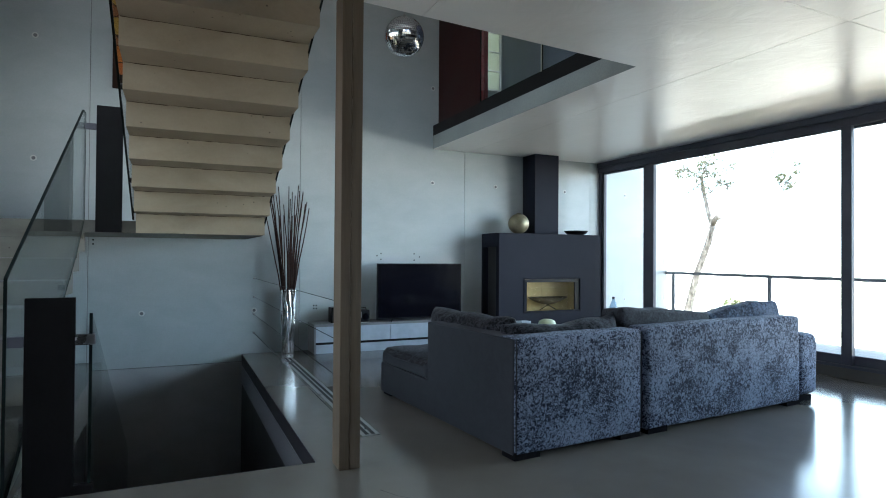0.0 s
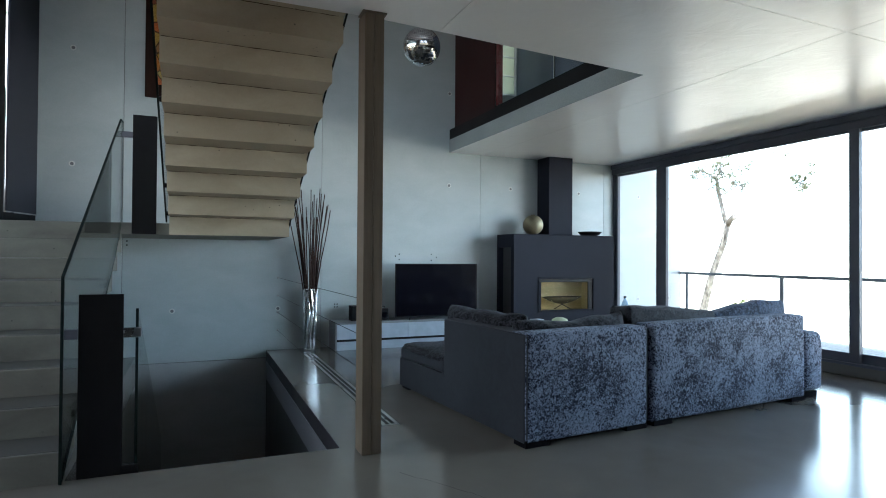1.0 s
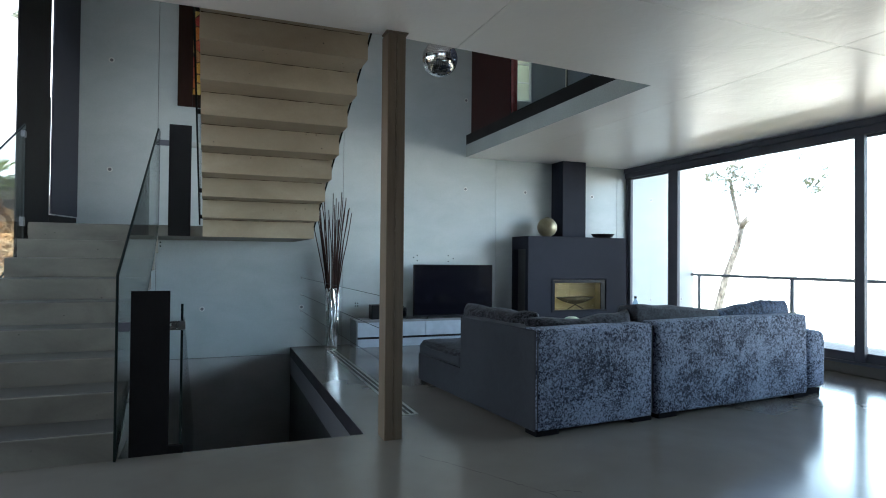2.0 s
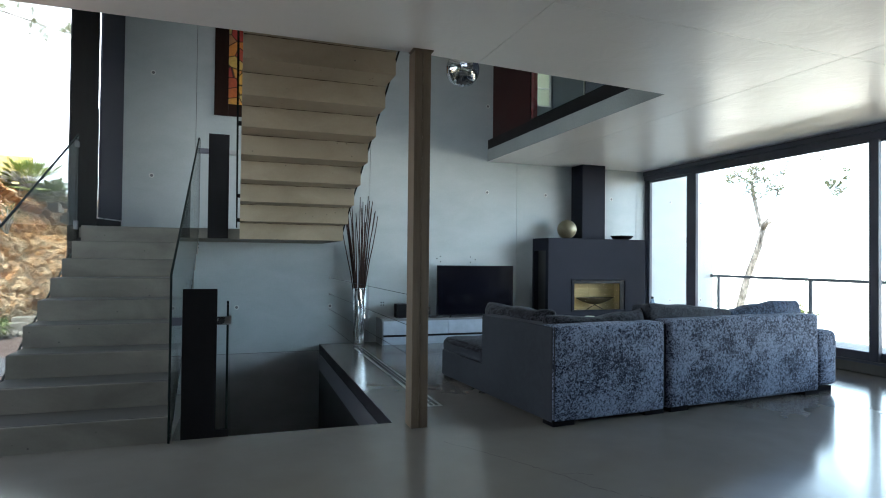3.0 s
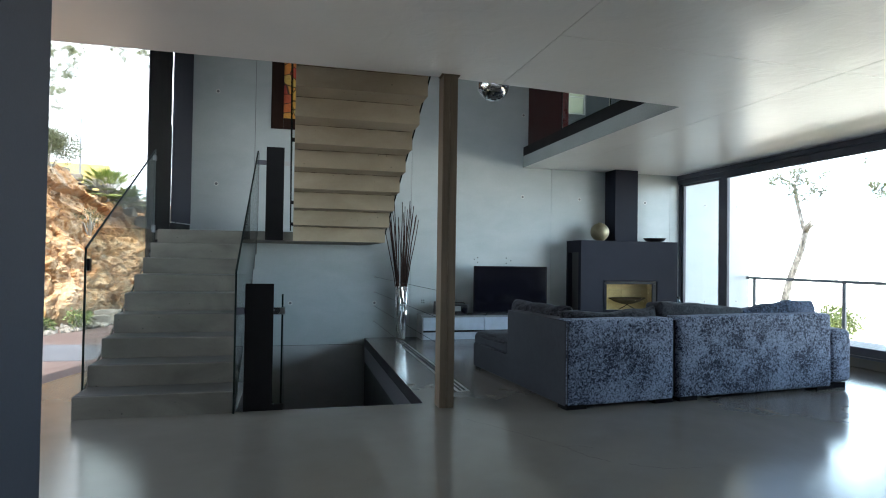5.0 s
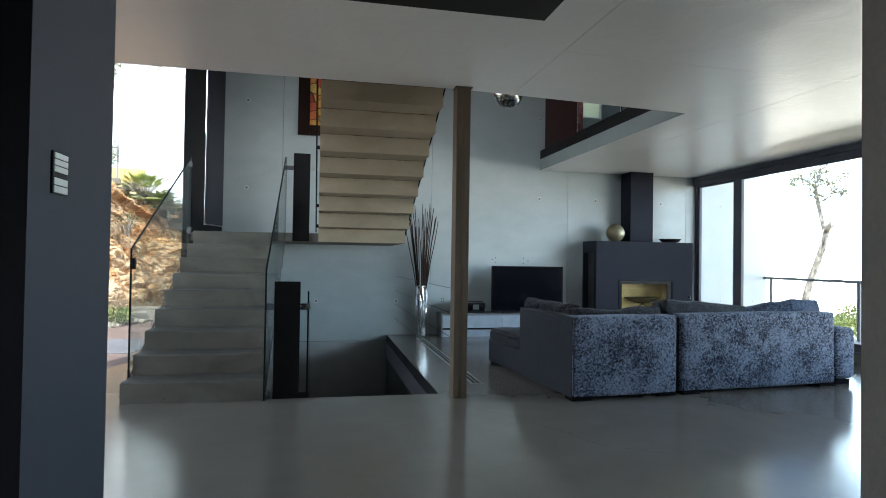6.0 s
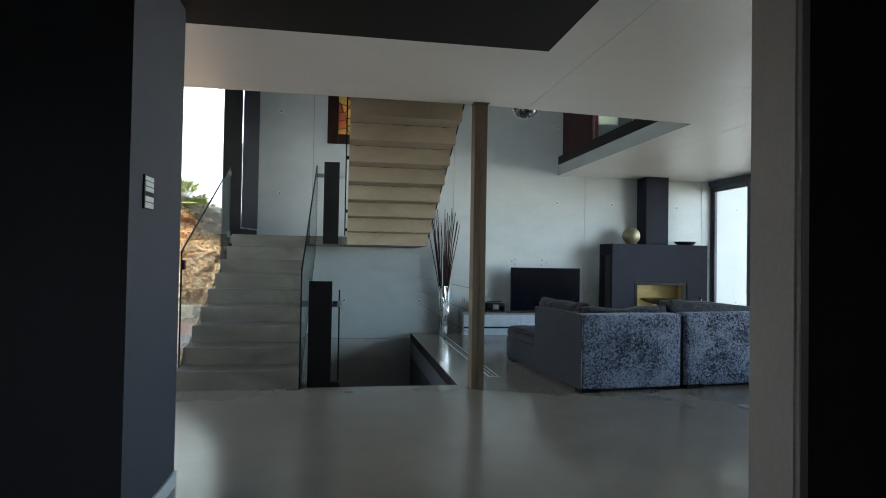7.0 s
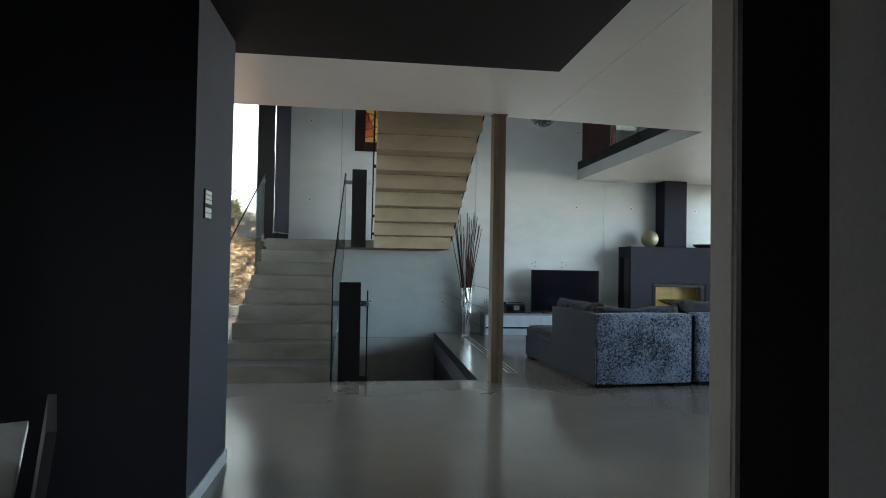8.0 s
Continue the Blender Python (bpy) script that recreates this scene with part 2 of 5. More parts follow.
BLACK_PLASTIC = surface("black_plastic", (0.008, 0.008, 0.009), (0.014, 0.014, 0.016), 4, 150, (0.35, 0.5), 0.05, 0.001, 0.0, 0.14)
GLOSS_WHITE = surface("white_lacquer", (0.40, 0.45, 0.53), (0.44, 0.49, 0.57), 2, 9, (0.2, 0.28), 0.0, 0.001)
GREY_TOP = surface("grey_bench_top", (0.16, 0.165, 0.175), (0.22, 0.225, 0.235), 3, 70, (0.3, 0.45), 0.06, 0.001)
WILLOW = surface("dark_willow_stick", (0.018, 0.009, 0.008), (0.05, 0.024, 0.018), 9, 90, (0.6, 0.75), 0.3, 0.002, 0.0, 0.2)
VELVET = velvet_mat("crushed_velvet", (0.006, 0.010, 0.026), (0.205, 0.244, 0.342), (0.490, 0.518), 50.0, 0.055)
VELVET_DARK = velvet_mat("dark_velvet_cushion", (0.003, 0.0035, 0.0055), (0.054, 0.056, 0.070), (0.46, 0.60), 38.0)
VELVET_BLUE = velvet_mat("blue_velvet_cushion", (0.005, 0.010, 0.025), (0.078, 0.108, 0.18), (0.47, 0.56), 34.0)
VELVET_GREY = velvet_mat("smooth_grey_velvet", (0.017, 0.019, 0.025), (0.056, 0.061, 0.074), (0.43, 0.60), 36.0)
VELVET_PLAIN = velvet_mat("plain_grey_velvet", (0.0265, 0.0295, 0.0375), (0.035, 0.039, 0.049), (0.3, 0.7), 8.0)
MAROON = surface("dark_red_lacquer", (0.026, 0.008, 0.008), (0.038, 0.010, 0.010), 1.5, 60, (0.35, 0.45), 0.03, 0.001, 0.0, 0.12)
RED_EDGE = surface("red_lacquer_edge", (0.20, 0.020, 0.022), (0.26, 0.028, 0.03), 2, 60, (0.25, 0.35), 0.03, 0.001)
NAVY = surface("navy_wall_paint", (0.13, 0.155, 0.235), (0.16, 0.185, 0.275), 1.4, 60, (0.5, 0.6), 0.08, 0.001)
FROSTED = surface("frosted_green_glass", (0.50, 0.56, 0.42), (0.60, 0.66, 0.50), 6, 40, (0.35, 0.45), 0.03, 0.001)
nt = FROSTED.node_tree
milky, blend = nt.nodes.new("ShaderNodeBsdfTranslucent"), nt.nodes.new("ShaderNodeMixShader")
milky.inputs[0].default_value = (0.84, 0.88, 0.76, 1)
blend.inputs[0].default_value = 0.5
nt.links.new(nt.nodes["Principled BSDF"].outputs[0], blend.inputs[1])
nt.links.new(milky.outputs[0], blend.inputs[2])
nt.links.new(blend.outputs[0], nt.nodes["Material Output"].inputs[0])
PALE_FRAME = surface("pale_metal_frame", (0.6, 0.62, 0.6), (0.68, 0.7, 0.68), 3, 60, (0.3, 0.4), 0.02, 0.001)
MILKY = surface("pale_plastic_bar", (0.7, 0.72, 0.7), (0.78, 0.8, 0.78), 3, 60, (0.3, 0.4), 0.02, 0.001)
nt = MILKY.node_tree
milky, blend = nt.nodes.new("ShaderNodeBsdfTranslucent"), nt.nodes.new("ShaderNodeMixShader")
milky.inputs[0].default_value = (0.92, 0.94, 0.92, 1)
blend.inputs[0].default_value = 0.55
nt.links.new(nt.nodes["Principled BSDF"].outputs[0], blend.inputs[1])
nt.links.new(milky.outputs[0], blend.inputs[2])
nt.links.new(blend.outputs[0], nt.nodes["Material Output"].inputs[0])
FASCIA = surface("grey_green_edge_paint", (0.30, 0.33, 0.325), (0.37, 0.40, 0.395), 1.5, 70, (0.5, 0.6), 0.06, 0.001)
EDGE_GREY = surface("grey_slab_edge", (0.17, 0.168, 0.185), (0.22, 0.218, 0.235), 2, 70, (0.5, 0.6), 0.1, 0.002)
EDGE_DARK = surface("dark_edge_strip", (0.020, 0.019, 0.024), (0.030, 0.029, 0.035), 3, 90, (0.45, 0.55), 0.05, 0.001, 0.0, 0.25)
SKIRTING = surface("pale_skirting", (0.42, 0.45, 0.48), (0.50, 0.53, 0.56), 2, 70, (0.35, 0.45), 0.04, 0.001)
ROCK = rock_mat()
PAVING = surface("pinkish_concrete_paving", (0.105, 0.070, 0.060), (0.145, 0.098, 0.086), 0.8, 30, (0.5, 0.7), 0.3, 0.004)
ASPHALT = surface("grey_drive", (0.07, 0.07, 0.08), (0.12, 0.12, 0.135), 0.7, 45, (0.8, 0.95), 0.4, 0.006)
EARTH = surface("dry_ground", (0.22, 0.18, 0.12), (0.36, 0.30, 0.21), 0.3, 9, (0.85, 1.0), 0.5, 0.03)
PEBBLE = surface("pale_stone", (0.15, 0.13, 0.105), (0.26, 0.23, 0.195), 5, 40, (0.75, 0.9), 0.3, 0.004)
DECK = surface("weathered_deck_board", (0.22, 0.225, 0.23), (0.33, 0.335, 0.34), 3, 60, (0.6, 0.8), 0.3, 0.002, stretch=(6, 0.5, 1), vary=0.2)
TREE_BARK = surface("speckled_pale_bark", (0.075, 0.066, 0.055), (0.56, 0.53, 0.48), 17, 70, (0.8, 0.95), 0.8, 0.02, stretch=(1, 1, 0.45))
FIREBOX = surface("dark_firebox_metal", (0.015, 0.017, 0.024), (0.021, 0.023, 0.032), 2, 120, (0.6, 0.7), 0.04, 0.001, 0.0, 0.05)
BLACK_FELT = surface("matt_black_foot", (0.006, 0.006, 0.008), (0.010, 0.010, 0.012), 4, 120, (0.8, 0.9), 0.05, 0.001, 0.0, 0.03)
BARE = cast_mat("dusty_white_concrete", (0.37, 0.375, 0.39), (0.45, 0.455, 0.47), (0.5, 0.65), holes=False)
BARK = surface("pale_bark", (0.10, 0.09, 0.075), (0.62, 0.58, 0.52), 5, 30, (0.8, 0.95), 0.8, 0.02, stretch=(1, 1, 0.35))
TREE_LEAF = leaf_mat("pale_olive_leaf", (0.075, 0.085, 0.045), (0.22, 0.225, 0.13))
LEAF = leaf_mat("olive_leaf", (0.06, 0.072, 0.03), (0.15, 0.155, 0.07))
BUSH_LEAF = leaf_mat("bush_leaf", (0.06, 0.09, 0.025), (0.19, 0.22, 0.07))
PALM_LEAF = leaf_mat("palm_leaf", (0.13, 0.19, 0.035), (0.36, 0.40, 0.11))
NEEDLE = leaf_mat("pine_needle", (0.14, 0.155, 0.075), (0.32, 0.33, 0.19))
CANVAS = art_mat()
DARK_WOOD = surface("dark_brown_wood", (0.018, 0.009, 0.007), (0.034, 0.017, 0.012), 2, 40, (0.5, 0.65), 0.2, 0.002, 0.0, 0.08, stretch=(1, 1, 0.2))
CRACK = surface("dark_crack", (0.030, 0.027, 0.023), (0.055, 0.050, 0.043), 9, 60, (0.7, 0.9), 0.2, 0.001, 0.0, 0.2)
SEAM = surface("rust_brown_seam", (0.05, 0.03, 0.02), (0.13, 0.09, 0.06), 9, 60, (0.8, 0.9), 0.3, 0.002, 0.0, 0.2)
TABLE_WHITE = surface("white_tabletop", (0.70, 0.69, 0.66), (0.78, 0.77, 0.74), 2, 60, (0.35, 0.45), 0.03, 0.001)
WAX = surface("pale_green_wax", (0.52, 0.58, 0.42), (0.60, 0.66, 0.48), 5, 50, (0.5, 0.6), 0.03, 0.001)
WINDOW_GLASS = pane_mat("window_glass", (0.97, 0.985, 0.98))
RAIL_GLASS = pane_mat("balustrade_glass", (0.925, 0.955, 0.948), 0.03)
FIRE_GLASS = pane_mat("fire_glass", (0.96, 0.95, 0.90), 0.001, 0.05)
WEST_GLASS = pane_mat("tinted_front_glass", (0.84, 0.855, 0.85))
BOTTLE = pane_mat("bottle_plastic", (0.58, 0.68, 0.78), 0.05)
GLASS_EDGE = surface("dark_glass_edge", (0.006, 0.010, 0.010), (0.012, 0.02, 0.019), 6, 80, (0.5, 0.6), 0.02, 0.001, 0.0, 0.08)
JOINT = surface("shadow_joint", (0.10, 0.10, 0.10), (0.16, 0.16, 0.16), 3, 60, (0.8, 0.9), 0.1, 0.001)


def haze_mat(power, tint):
    m = bpy.data.materials.new("glowing_haze")
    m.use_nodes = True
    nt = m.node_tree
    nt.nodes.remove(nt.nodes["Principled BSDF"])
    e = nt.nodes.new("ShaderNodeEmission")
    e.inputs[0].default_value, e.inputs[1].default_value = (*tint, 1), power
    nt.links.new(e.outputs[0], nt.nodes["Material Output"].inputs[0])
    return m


# emissive panels stand in for the blown-out distance and light the rooms
HAZE, HAZE_LOW, HAZE_WEST = haze_mat(4.3, (0.76, 0.905, 1.0)), haze_mat(5.4, (1.0, 0.91, 0.76)), haze_mat(1.75, (1.0, 0.985, 0.96))


# ---- mesh helpers ----
def box(bm, x0, x1, y0, y1, z0, z1, bevel=0.0, seg=2):
    got = bmesh.ops.create_cube(bm, size=1.0, matrix=Matrix.Translation(((x0 + x1) / 2, (y0 + y1) / 2, (z0 + z1) / 2)) @ Matrix.Diagonal((x1 - x0, y1 - y0, z1 - z0, 1)))
    if bevel:
        edges = {e for v in got["verts"] for e in v.link_edges}
        bmesh.ops.bevel(bm, geom=list(edges), offset=bevel, segments=seg, profile=0.6, affect="EDGES")
    return bm


def solid(*dims, bevel=0.0, seg=2):
    return box(bmesh.new(), *dims, bevel=bevel, seg=seg)


def prism(bm, pts, a, b, axis="x"):
    """Extrude a polygon of 2D points from a to b along an axis: x uses (y, z), z uses (x, y), y uses (x, z)."""
    def place(p, d):
        return (d, p[0], p[1]) if axis == "x" else (p[0], p[1], d) if axis == "z" else (p[0], d, p[1])
    lo = [bm.verts.new(place(p, a)) for p in pts]
    hi = [bm.verts.new(place(p, b)) for p in pts]
    n = len(pts)
    faces = [bm.faces.new(lo[::-1]), bm.faces.new(hi)]
    faces += [bm.faces.new((lo[i], lo[(i + 1) % n], hi[(i + 1) % n], hi[i])) for i in range(n)]
    for f in faces:
        f.normal_update()
    bmesh.ops.triangulate(bm, faces=faces[:2])
    bmesh.ops.recalc_face_normals(bm, faces=bm.faces[:])
    return bm


def tube(bm, pts, radii, sides=8, cap=True):
    rings = []
    up = Vector((0.13, 0.31, 0.94)).normalized()
    for i, p in enumerate(pts):
        p = Vector(p)
        d = (Vector(pts[min(i + 1, len(pts) - 1)]) - Vector(pts[max(i - 1, 0)])).normalized()
        s = d.cross(up if abs(d.dot(up)) < 0.97 else Vector((1, 0, 0))).normalized()
        t = d.cross(s)
        r = radii[i] if hasattr(radii, "__len__") else radii
        rings.append([bm.verts.new(p + r * (math.cos(2 * math.pi * k / sides) * s + math.sin(2 * math.pi * k / sides) * t)) for k in range(sides)])
    for a, b in zip(rings, rings[1:]):
        for k in range(sides):
            bm.faces.new((a[k], a[(k + 1) % sides], b[(k + 1) % sides], b[k]))
    if cap:
        bm.faces.new(rings[0][::-1])
        bm.faces.new(rings[-1])
    bmesh.ops.recalc_face_normals(bm, faces=bm.faces[:])
    return bm


def lathe(bm, prof, sides=40, wob=None):
    rings = []
    for r, z in prof:
        rings.append([bm.verts.new((max(r, 0.0005) * (wob(k / sides, z) if wob else 1) * math.cos(2 * math.pi * k / sides),
                                    max(r, 0.0005) * (wob(k / sides, z) if wob else 1) * math.sin(2 * math.pi * k / sides), z)) for k in range(sides)])
    for a, b in zip(rings, rings[1:]):
        for k in range(sides):
            bm.faces.new((a[k], a[(k + 1) % sides], b[(k + 1) % sides], b[k]))
    bmesh.ops.recalc_face_normals(bm, faces=bm.faces[:])
    return bm


def mesh_of(name, bm, material, smooth=False):
    me = bpy.data.meshes.new(name)
    bm.to_mesh(me)
    bm.free()
    for p in me.polygons:
        p.use_smooth = smooth
    me.materials.append(material)
    return me


def part(name, bm, material, parent, label="", smooth=False):
    ob = new(name, mesh_of(name, bm, material, smooth))
    ob.parent = parent
    return tagged(ob, label)


def thing(name, label, category, at=(0, 0, 0), turn=0.0, group=""):
    ob = new(name)
    ob.empty_display_size = 0.1
    ob.matrix_world = pose(*at, 0, 0, turn)
    return tagged(ob, label, category, group)


def whole(name, bm, material, label, category, at=(0, 0, 0), turn=0.0, smooth=False, group="", kind=""):
    ob = new(name, mesh_of(name, bm, material, smooth))
    ob.matrix_world = pose(*at, 0, 0, turn)
    return tagged(ob, label, category, group, kind)


def setting(name, bm, material, label, category, smooth=False):
    return tagged(new(name, mesh_of(name, bm, material, smooth)), label, category, "", "structure")


# ---- large structure ----
WALL_Y, CEIL, TOP, EAST = 4.55, 2.88, 5.9, 5.72      # north wall, ceiling, upper ceiling, window wall
HOLE_X0, HOLE_X1, HOLE_Y0 = -1.66, -0.08, 0.15       # stairwell in the floor
LAND, FLOOR2 = 1.602, 3.25                           # half landing and upper floor
WALL_END = -2.34
LEFT_X, SOFFIT_Y, SOFFIT_X, SOFFIT_Z = -2.175, -2.14, 0.04, 2.67


def facade_x(y):
    """The entrance front stands a little askew."""
    return -3.07 + 0.27 * (y - 3.31)


# floor slab round the stairwell
bm = bmesh.new()
prism(bm, [(facade_x(-9) - 0.05, -9), (EAST + 0.2, -9), (EAST + 0.2, WALL_Y), (HOLE_X1, WALL_Y), (HOLE_X1, HOLE_Y0), (HOLE_X0, HOLE_Y0), (HOLE_X0, WALL_Y), (facade_x(WALL_Y) - 0.05, WALL_Y)], -0.37, 0, "z")
floor = setting("floor", bm, FLOOR, "polished grey concrete floor with hairline cracks", "floor")
rng = random.Random(8)
for run in ([(0.15, -0.43), (0.40, -0.83), (0.50, -1.04), (0.60, -1.22), (0.68, -1.45), (0.785, -1.60)], [(0.86, -1.63), (0.91, -1.68), (1.05, -1.76), (1.3, -1.8)], [(0.60, -1.22), (0.72, -1.24), (0.80, -1.31)]):
    fine_pts = []
    for (xa, ya), (xb, yb) in zip(run, run[1:]):
        fine_pts += [(xa + (xb - xa) * k / 8 + rng.uniform(-0.009, 0.009), ya + (yb - ya) * k / 8 + rng.uniform(-0.009, 0.009)) for k in range(8)]
    bm = bmesh.new()
    w = [rng.uniform(0.0010, 0.0034) for _ in fine_pts]
    lo = [bm.verts.new((p[0] - q, p[1] - q * 0.6, 0.0006)) for p, q in zip(fine_pts, w)]
    hi = [bm.verts.new((p[0] + q, p[1] + q * 0.6, 0.0006)) for p, q in zip(fine_pts, w)]
    for k in range(len(lo) - 1):
        bm.faces.new((lo[k], lo[k + 1], hi[k + 1], hi[k]))
    part("hairline_crack", bm, CRACK, floor, "fine crack in the concrete")
bm = bmesh.new()
box(bm, HOLE_X1 - 0.004, HOLE_X1, HOLE_Y0, WALL_Y, -0.135, -0.001)
setting("trim_stairwell", bm, EDGE_DARK, "black steel edge strip round the stairwell", "trim")

bm = bmesh.new()
box(bm, HOLE_X1 - 0.006, HOLE_X1, HOLE_Y0, WALL_Y, -0.37, -0.136)
setting("trim_slab_edge", bm, EDGE_GREY, "grey painted slab edge in the stairwell", "trim")
# black panel across an unlit opening: its darkness is put into the colour
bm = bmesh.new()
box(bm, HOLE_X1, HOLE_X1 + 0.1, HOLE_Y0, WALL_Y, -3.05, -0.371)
setting("wall_shaft", bm, BLACK_PANEL, "black panel standing for the unlit opening below the slab", "wall")

# cellar below the stairwell
bm = bmesh.new()
box(bm, -3.3, 3.2, -1.2, WALL_Y, -3.2, -3.05)
setting("floor_lower", bm, FLOOR, "dim concrete floor at the foot of the stairwell", "floor")
bm = bmesh.new()
box(bm, 3.2, 3.35, -1.2, WALL_Y, -3.2, -0.37)
box(bm, -3.45, -3.3, -1.2, WALL_Y, -3.2, -0.37)
box(bm, -3.45, 3.35, -1.35, -1.2, -3.2, -0.37)
setting("wall_lower", bm, WHITE_WALL, "dim white walls of the lower storey", "wall")

# north wall: a backing and cast panels with open joints
bm = bmesh.new()
WX0, WX1, WZ0, WZ1 = 2.86, 3.765, 3.875, 5.42       # frosted window of the upper room
box(bm, facade_x(WALL_Y) - 0.15, WX0, WALL_Y + 0.02, WALL_Y + 0.25, -3.2, TOP + 0.2)
box(bm, WX1, 7.25, WALL_Y + 0.02, WALL_Y + 0.25, -3.2, TOP + 0.2)
box(bm, WX0, WX1, WALL_Y + 0.02, WALL_Y + 0.25, -3.2, WZ0)
box(bm, WX0, WX1, WALL_Y + 0.02, WALL_Y + 0.25, WZ1, TOP + 0.2)
wall_n = setting("wall_north", bm, JOINT, "white painted cast concrete wall with panel joints", "wall")
for x0, x1 in ((facade_x(WALL_Y) - 0.15, -1.822), (-1.822, 0.648), (0.648, 3.13), (3.13, 5.50), (5.50, 7.25)):
    for z0, z1 in ((-3.1, -0.1), (-0.1, TOP + 0.1)):
        if z1 > 0 or x0 < 3:
            bm = bmesh.new()
            if z1 > 0 and x0 < WX1 and x1 > WX0:
                box(bm, x0 + 0.003, x1 - 0.003, WALL_Y, WALL_Y + 0.02, z0 + 0.004, WZ0)
                box(bm, x0 + 0.003, x1 - 0.003, WALL_Y, WALL_Y + 0.02, WZ1, z1 - 0.004)
                a, b = (x0 + 0.003, WX0) if x0 < WX0 else (WX1, x1 - 0.003)
                box(bm, a, b, WALL_Y, WALL_Y + 0.02, WZ0, WZ1)
            else:
                box(bm, x0 + 0.003, x1 - 0.003, WALL_Y, WALL_Y + 0.02, z0 + 0.004, z1 - 0.004, bevel=0.002, seg=1)
            part("panel", bm, WHITE_WALL if z1 > 0 else BARE, wall_n)


def ring_hole():
    bm = bmesh.new()
    bmesh.ops.create_circle(bm, cap_ends=True, radius=0.020, segments=16, matrix=pose(0, -0.0006, 0, 90, 0, 0))
    return bm


hole_me = mesh_of("tie_hole", ring_hole(), GREY_TOP)
rim_me = mesh_of("tie_rim", lathe(bmesh.new(), [(0.020, 0.0), (0.022, 0.004), (0.030, 0.005), (0.035, 0.0)], 20), PALE_FRAME, True)
for x, z in ((-2.372, 3.785), (-2.372, 2.376), (-1.25, 0.56), (0.065, 0.56), (2.595, 2.372), (3.67, 2.372), (4.98, 2.36), (-2.372, 0.56), (2.595, 3.785),
             (6.25, 2.36), (6.25, 0.56), (6.95, 2.36), (6.95, 0.56), (0.3, 3.3), (0.3, 4.4)):
    for nm, me in (("tie_hole", hole_me), ("tie_rim", rim_me)):
        ob = new(nm, me)
        ob.parent = wall_n
        ob.matrix_world = pose(x, WALL_Y, z, 90 if nm == "tie_rim" else 0)
screw = bmesh.new()
bmesh.ops.create_circle(screw, cap_ends=True, radius=0.010, segments=10, matrix=pose(0, -0.0008, 0, 90, 0, 0))
screw_me = mesh_of("screw_hole", screw, BLACK_PLASTIC)
for x, z in ((1.74, 1.285), (1.80, 1.315), (1.80, 1.235), (2.31, 1.315), (2.31, 1.225), (2.395, 1.27), (-1.77, 1.45), (-1.77, 1.40), (0.845, 0.60), (0.845, 0.56), (0.88, 0.60), (0.88, 0.56)):
    ob = new("screw_hole", screw_me)
    ob.parent = wall_n
    ob.matrix_world = pose(x, WALL_Y, z)

# ceiling: panels with seams under the upper slab, open above the stair and the tall part of the room
bm = bmesh.new()
G = 0.0026
XW, YS = -4.7, -9.0
edge_l, edge_r = 0.045, 0.29                          # the open edge runs slightly askew


def open_edge(x):
    return edge_l if x < 0.1 else edge_l + (edge_r - edge_l) * (x - 0.1) / 2.5


prism(bm, [(XW, SOFFIT_Y), (0.585 - G, SOFFIT_Y), (0.585 - G, open_edge(0.585)), (0.1, edge_l), (XW, edge_l)], CEIL, CEIL + 0.02, "z")
prism(bm, [(0.585 - 0.545, YS), (0.585 - G, YS), (0.585 - G, SOFFIT_Y), (0.04, SOFFIT_Y)], CEIL, CEIL + 0.02, "z")
prism(bm, [(0.585 + G, -1.14 + G), (3.2 - G, -1.06 + G), (3.2 - G, WALL_Y), (2.6, WALL_Y), (2.6, edge_r), (0.585 + G, open_edge(0.585))], CEIL, CEIL + 0.02, "z")
prism(bm, [(0.585 + G, YS), (3.2 - G, YS), (3.2 - G, -1.06 - G), (0.585 + G, -1.14 - G)], CEIL, CEIL + 0.02, "z")
prism(bm, [(3.2 + G, YS), (EAST, YS), (EAST, -0.96 - G), (3.2 + G, -1.06 - G)], CEIL, CEIL + 0.02, "z")
prism(bm, [(3.2 + G, -1.06 + G), (EAST, -0.96 + G), (EAST, WALL_Y), (3.2 + G, WALL_Y)], CEIL, CEIL + 0.02, "z")
# slab also runs out past the windows, an unseen eave added against sun
prism(bm, [(XW, YS), (6.6, YS), (6.6, WALL_Y), (2.6, WALL_Y), (2.6, edge_r), (0.1, edge_l), (XW, edge_l)], CEIL + 0.02, 3.076, "z")
setting("ceiling", bm, CEILING, "glossy grey-white painted concrete ceiling with fine seams", "ceiling")
bm = solid(2.596, 2.5995, edge_r - 0.004, WALL_Y, CEIL + 0.001, 3.075)
setting("trim_fascia", bm, FASCIA, "grey-green painted edge of the slab above the room", "trim")
bm = bmesh.new()
prism(bm, [(XW, YS), (6.6, YS), (6.6, WALL_Y), (2.6, WALL_Y), (2.6, edge_r), (0.1, edge_l), (XW, edge_l)], 3.076, FLOOR2 - 0.02, "z")
setting("floor_upper", bm, BLACK_STEEL, "black edged slab of the upper floor", "floor")
bm = bmesh.new()
prism(bm, [(XW, YS), (6.6, YS), (6.6, WALL_Y), (2.66, WALL_Y), (2.66, edge_r), (0.1, edge_l - 0.05), (XW, edge_l - 0.05)], FLOOR2 - 0.02, FLOOR2, "z")
setting("floor_finish_upper", bm, GREY_TOP, "grey floor finish of the upper floor", "floor")
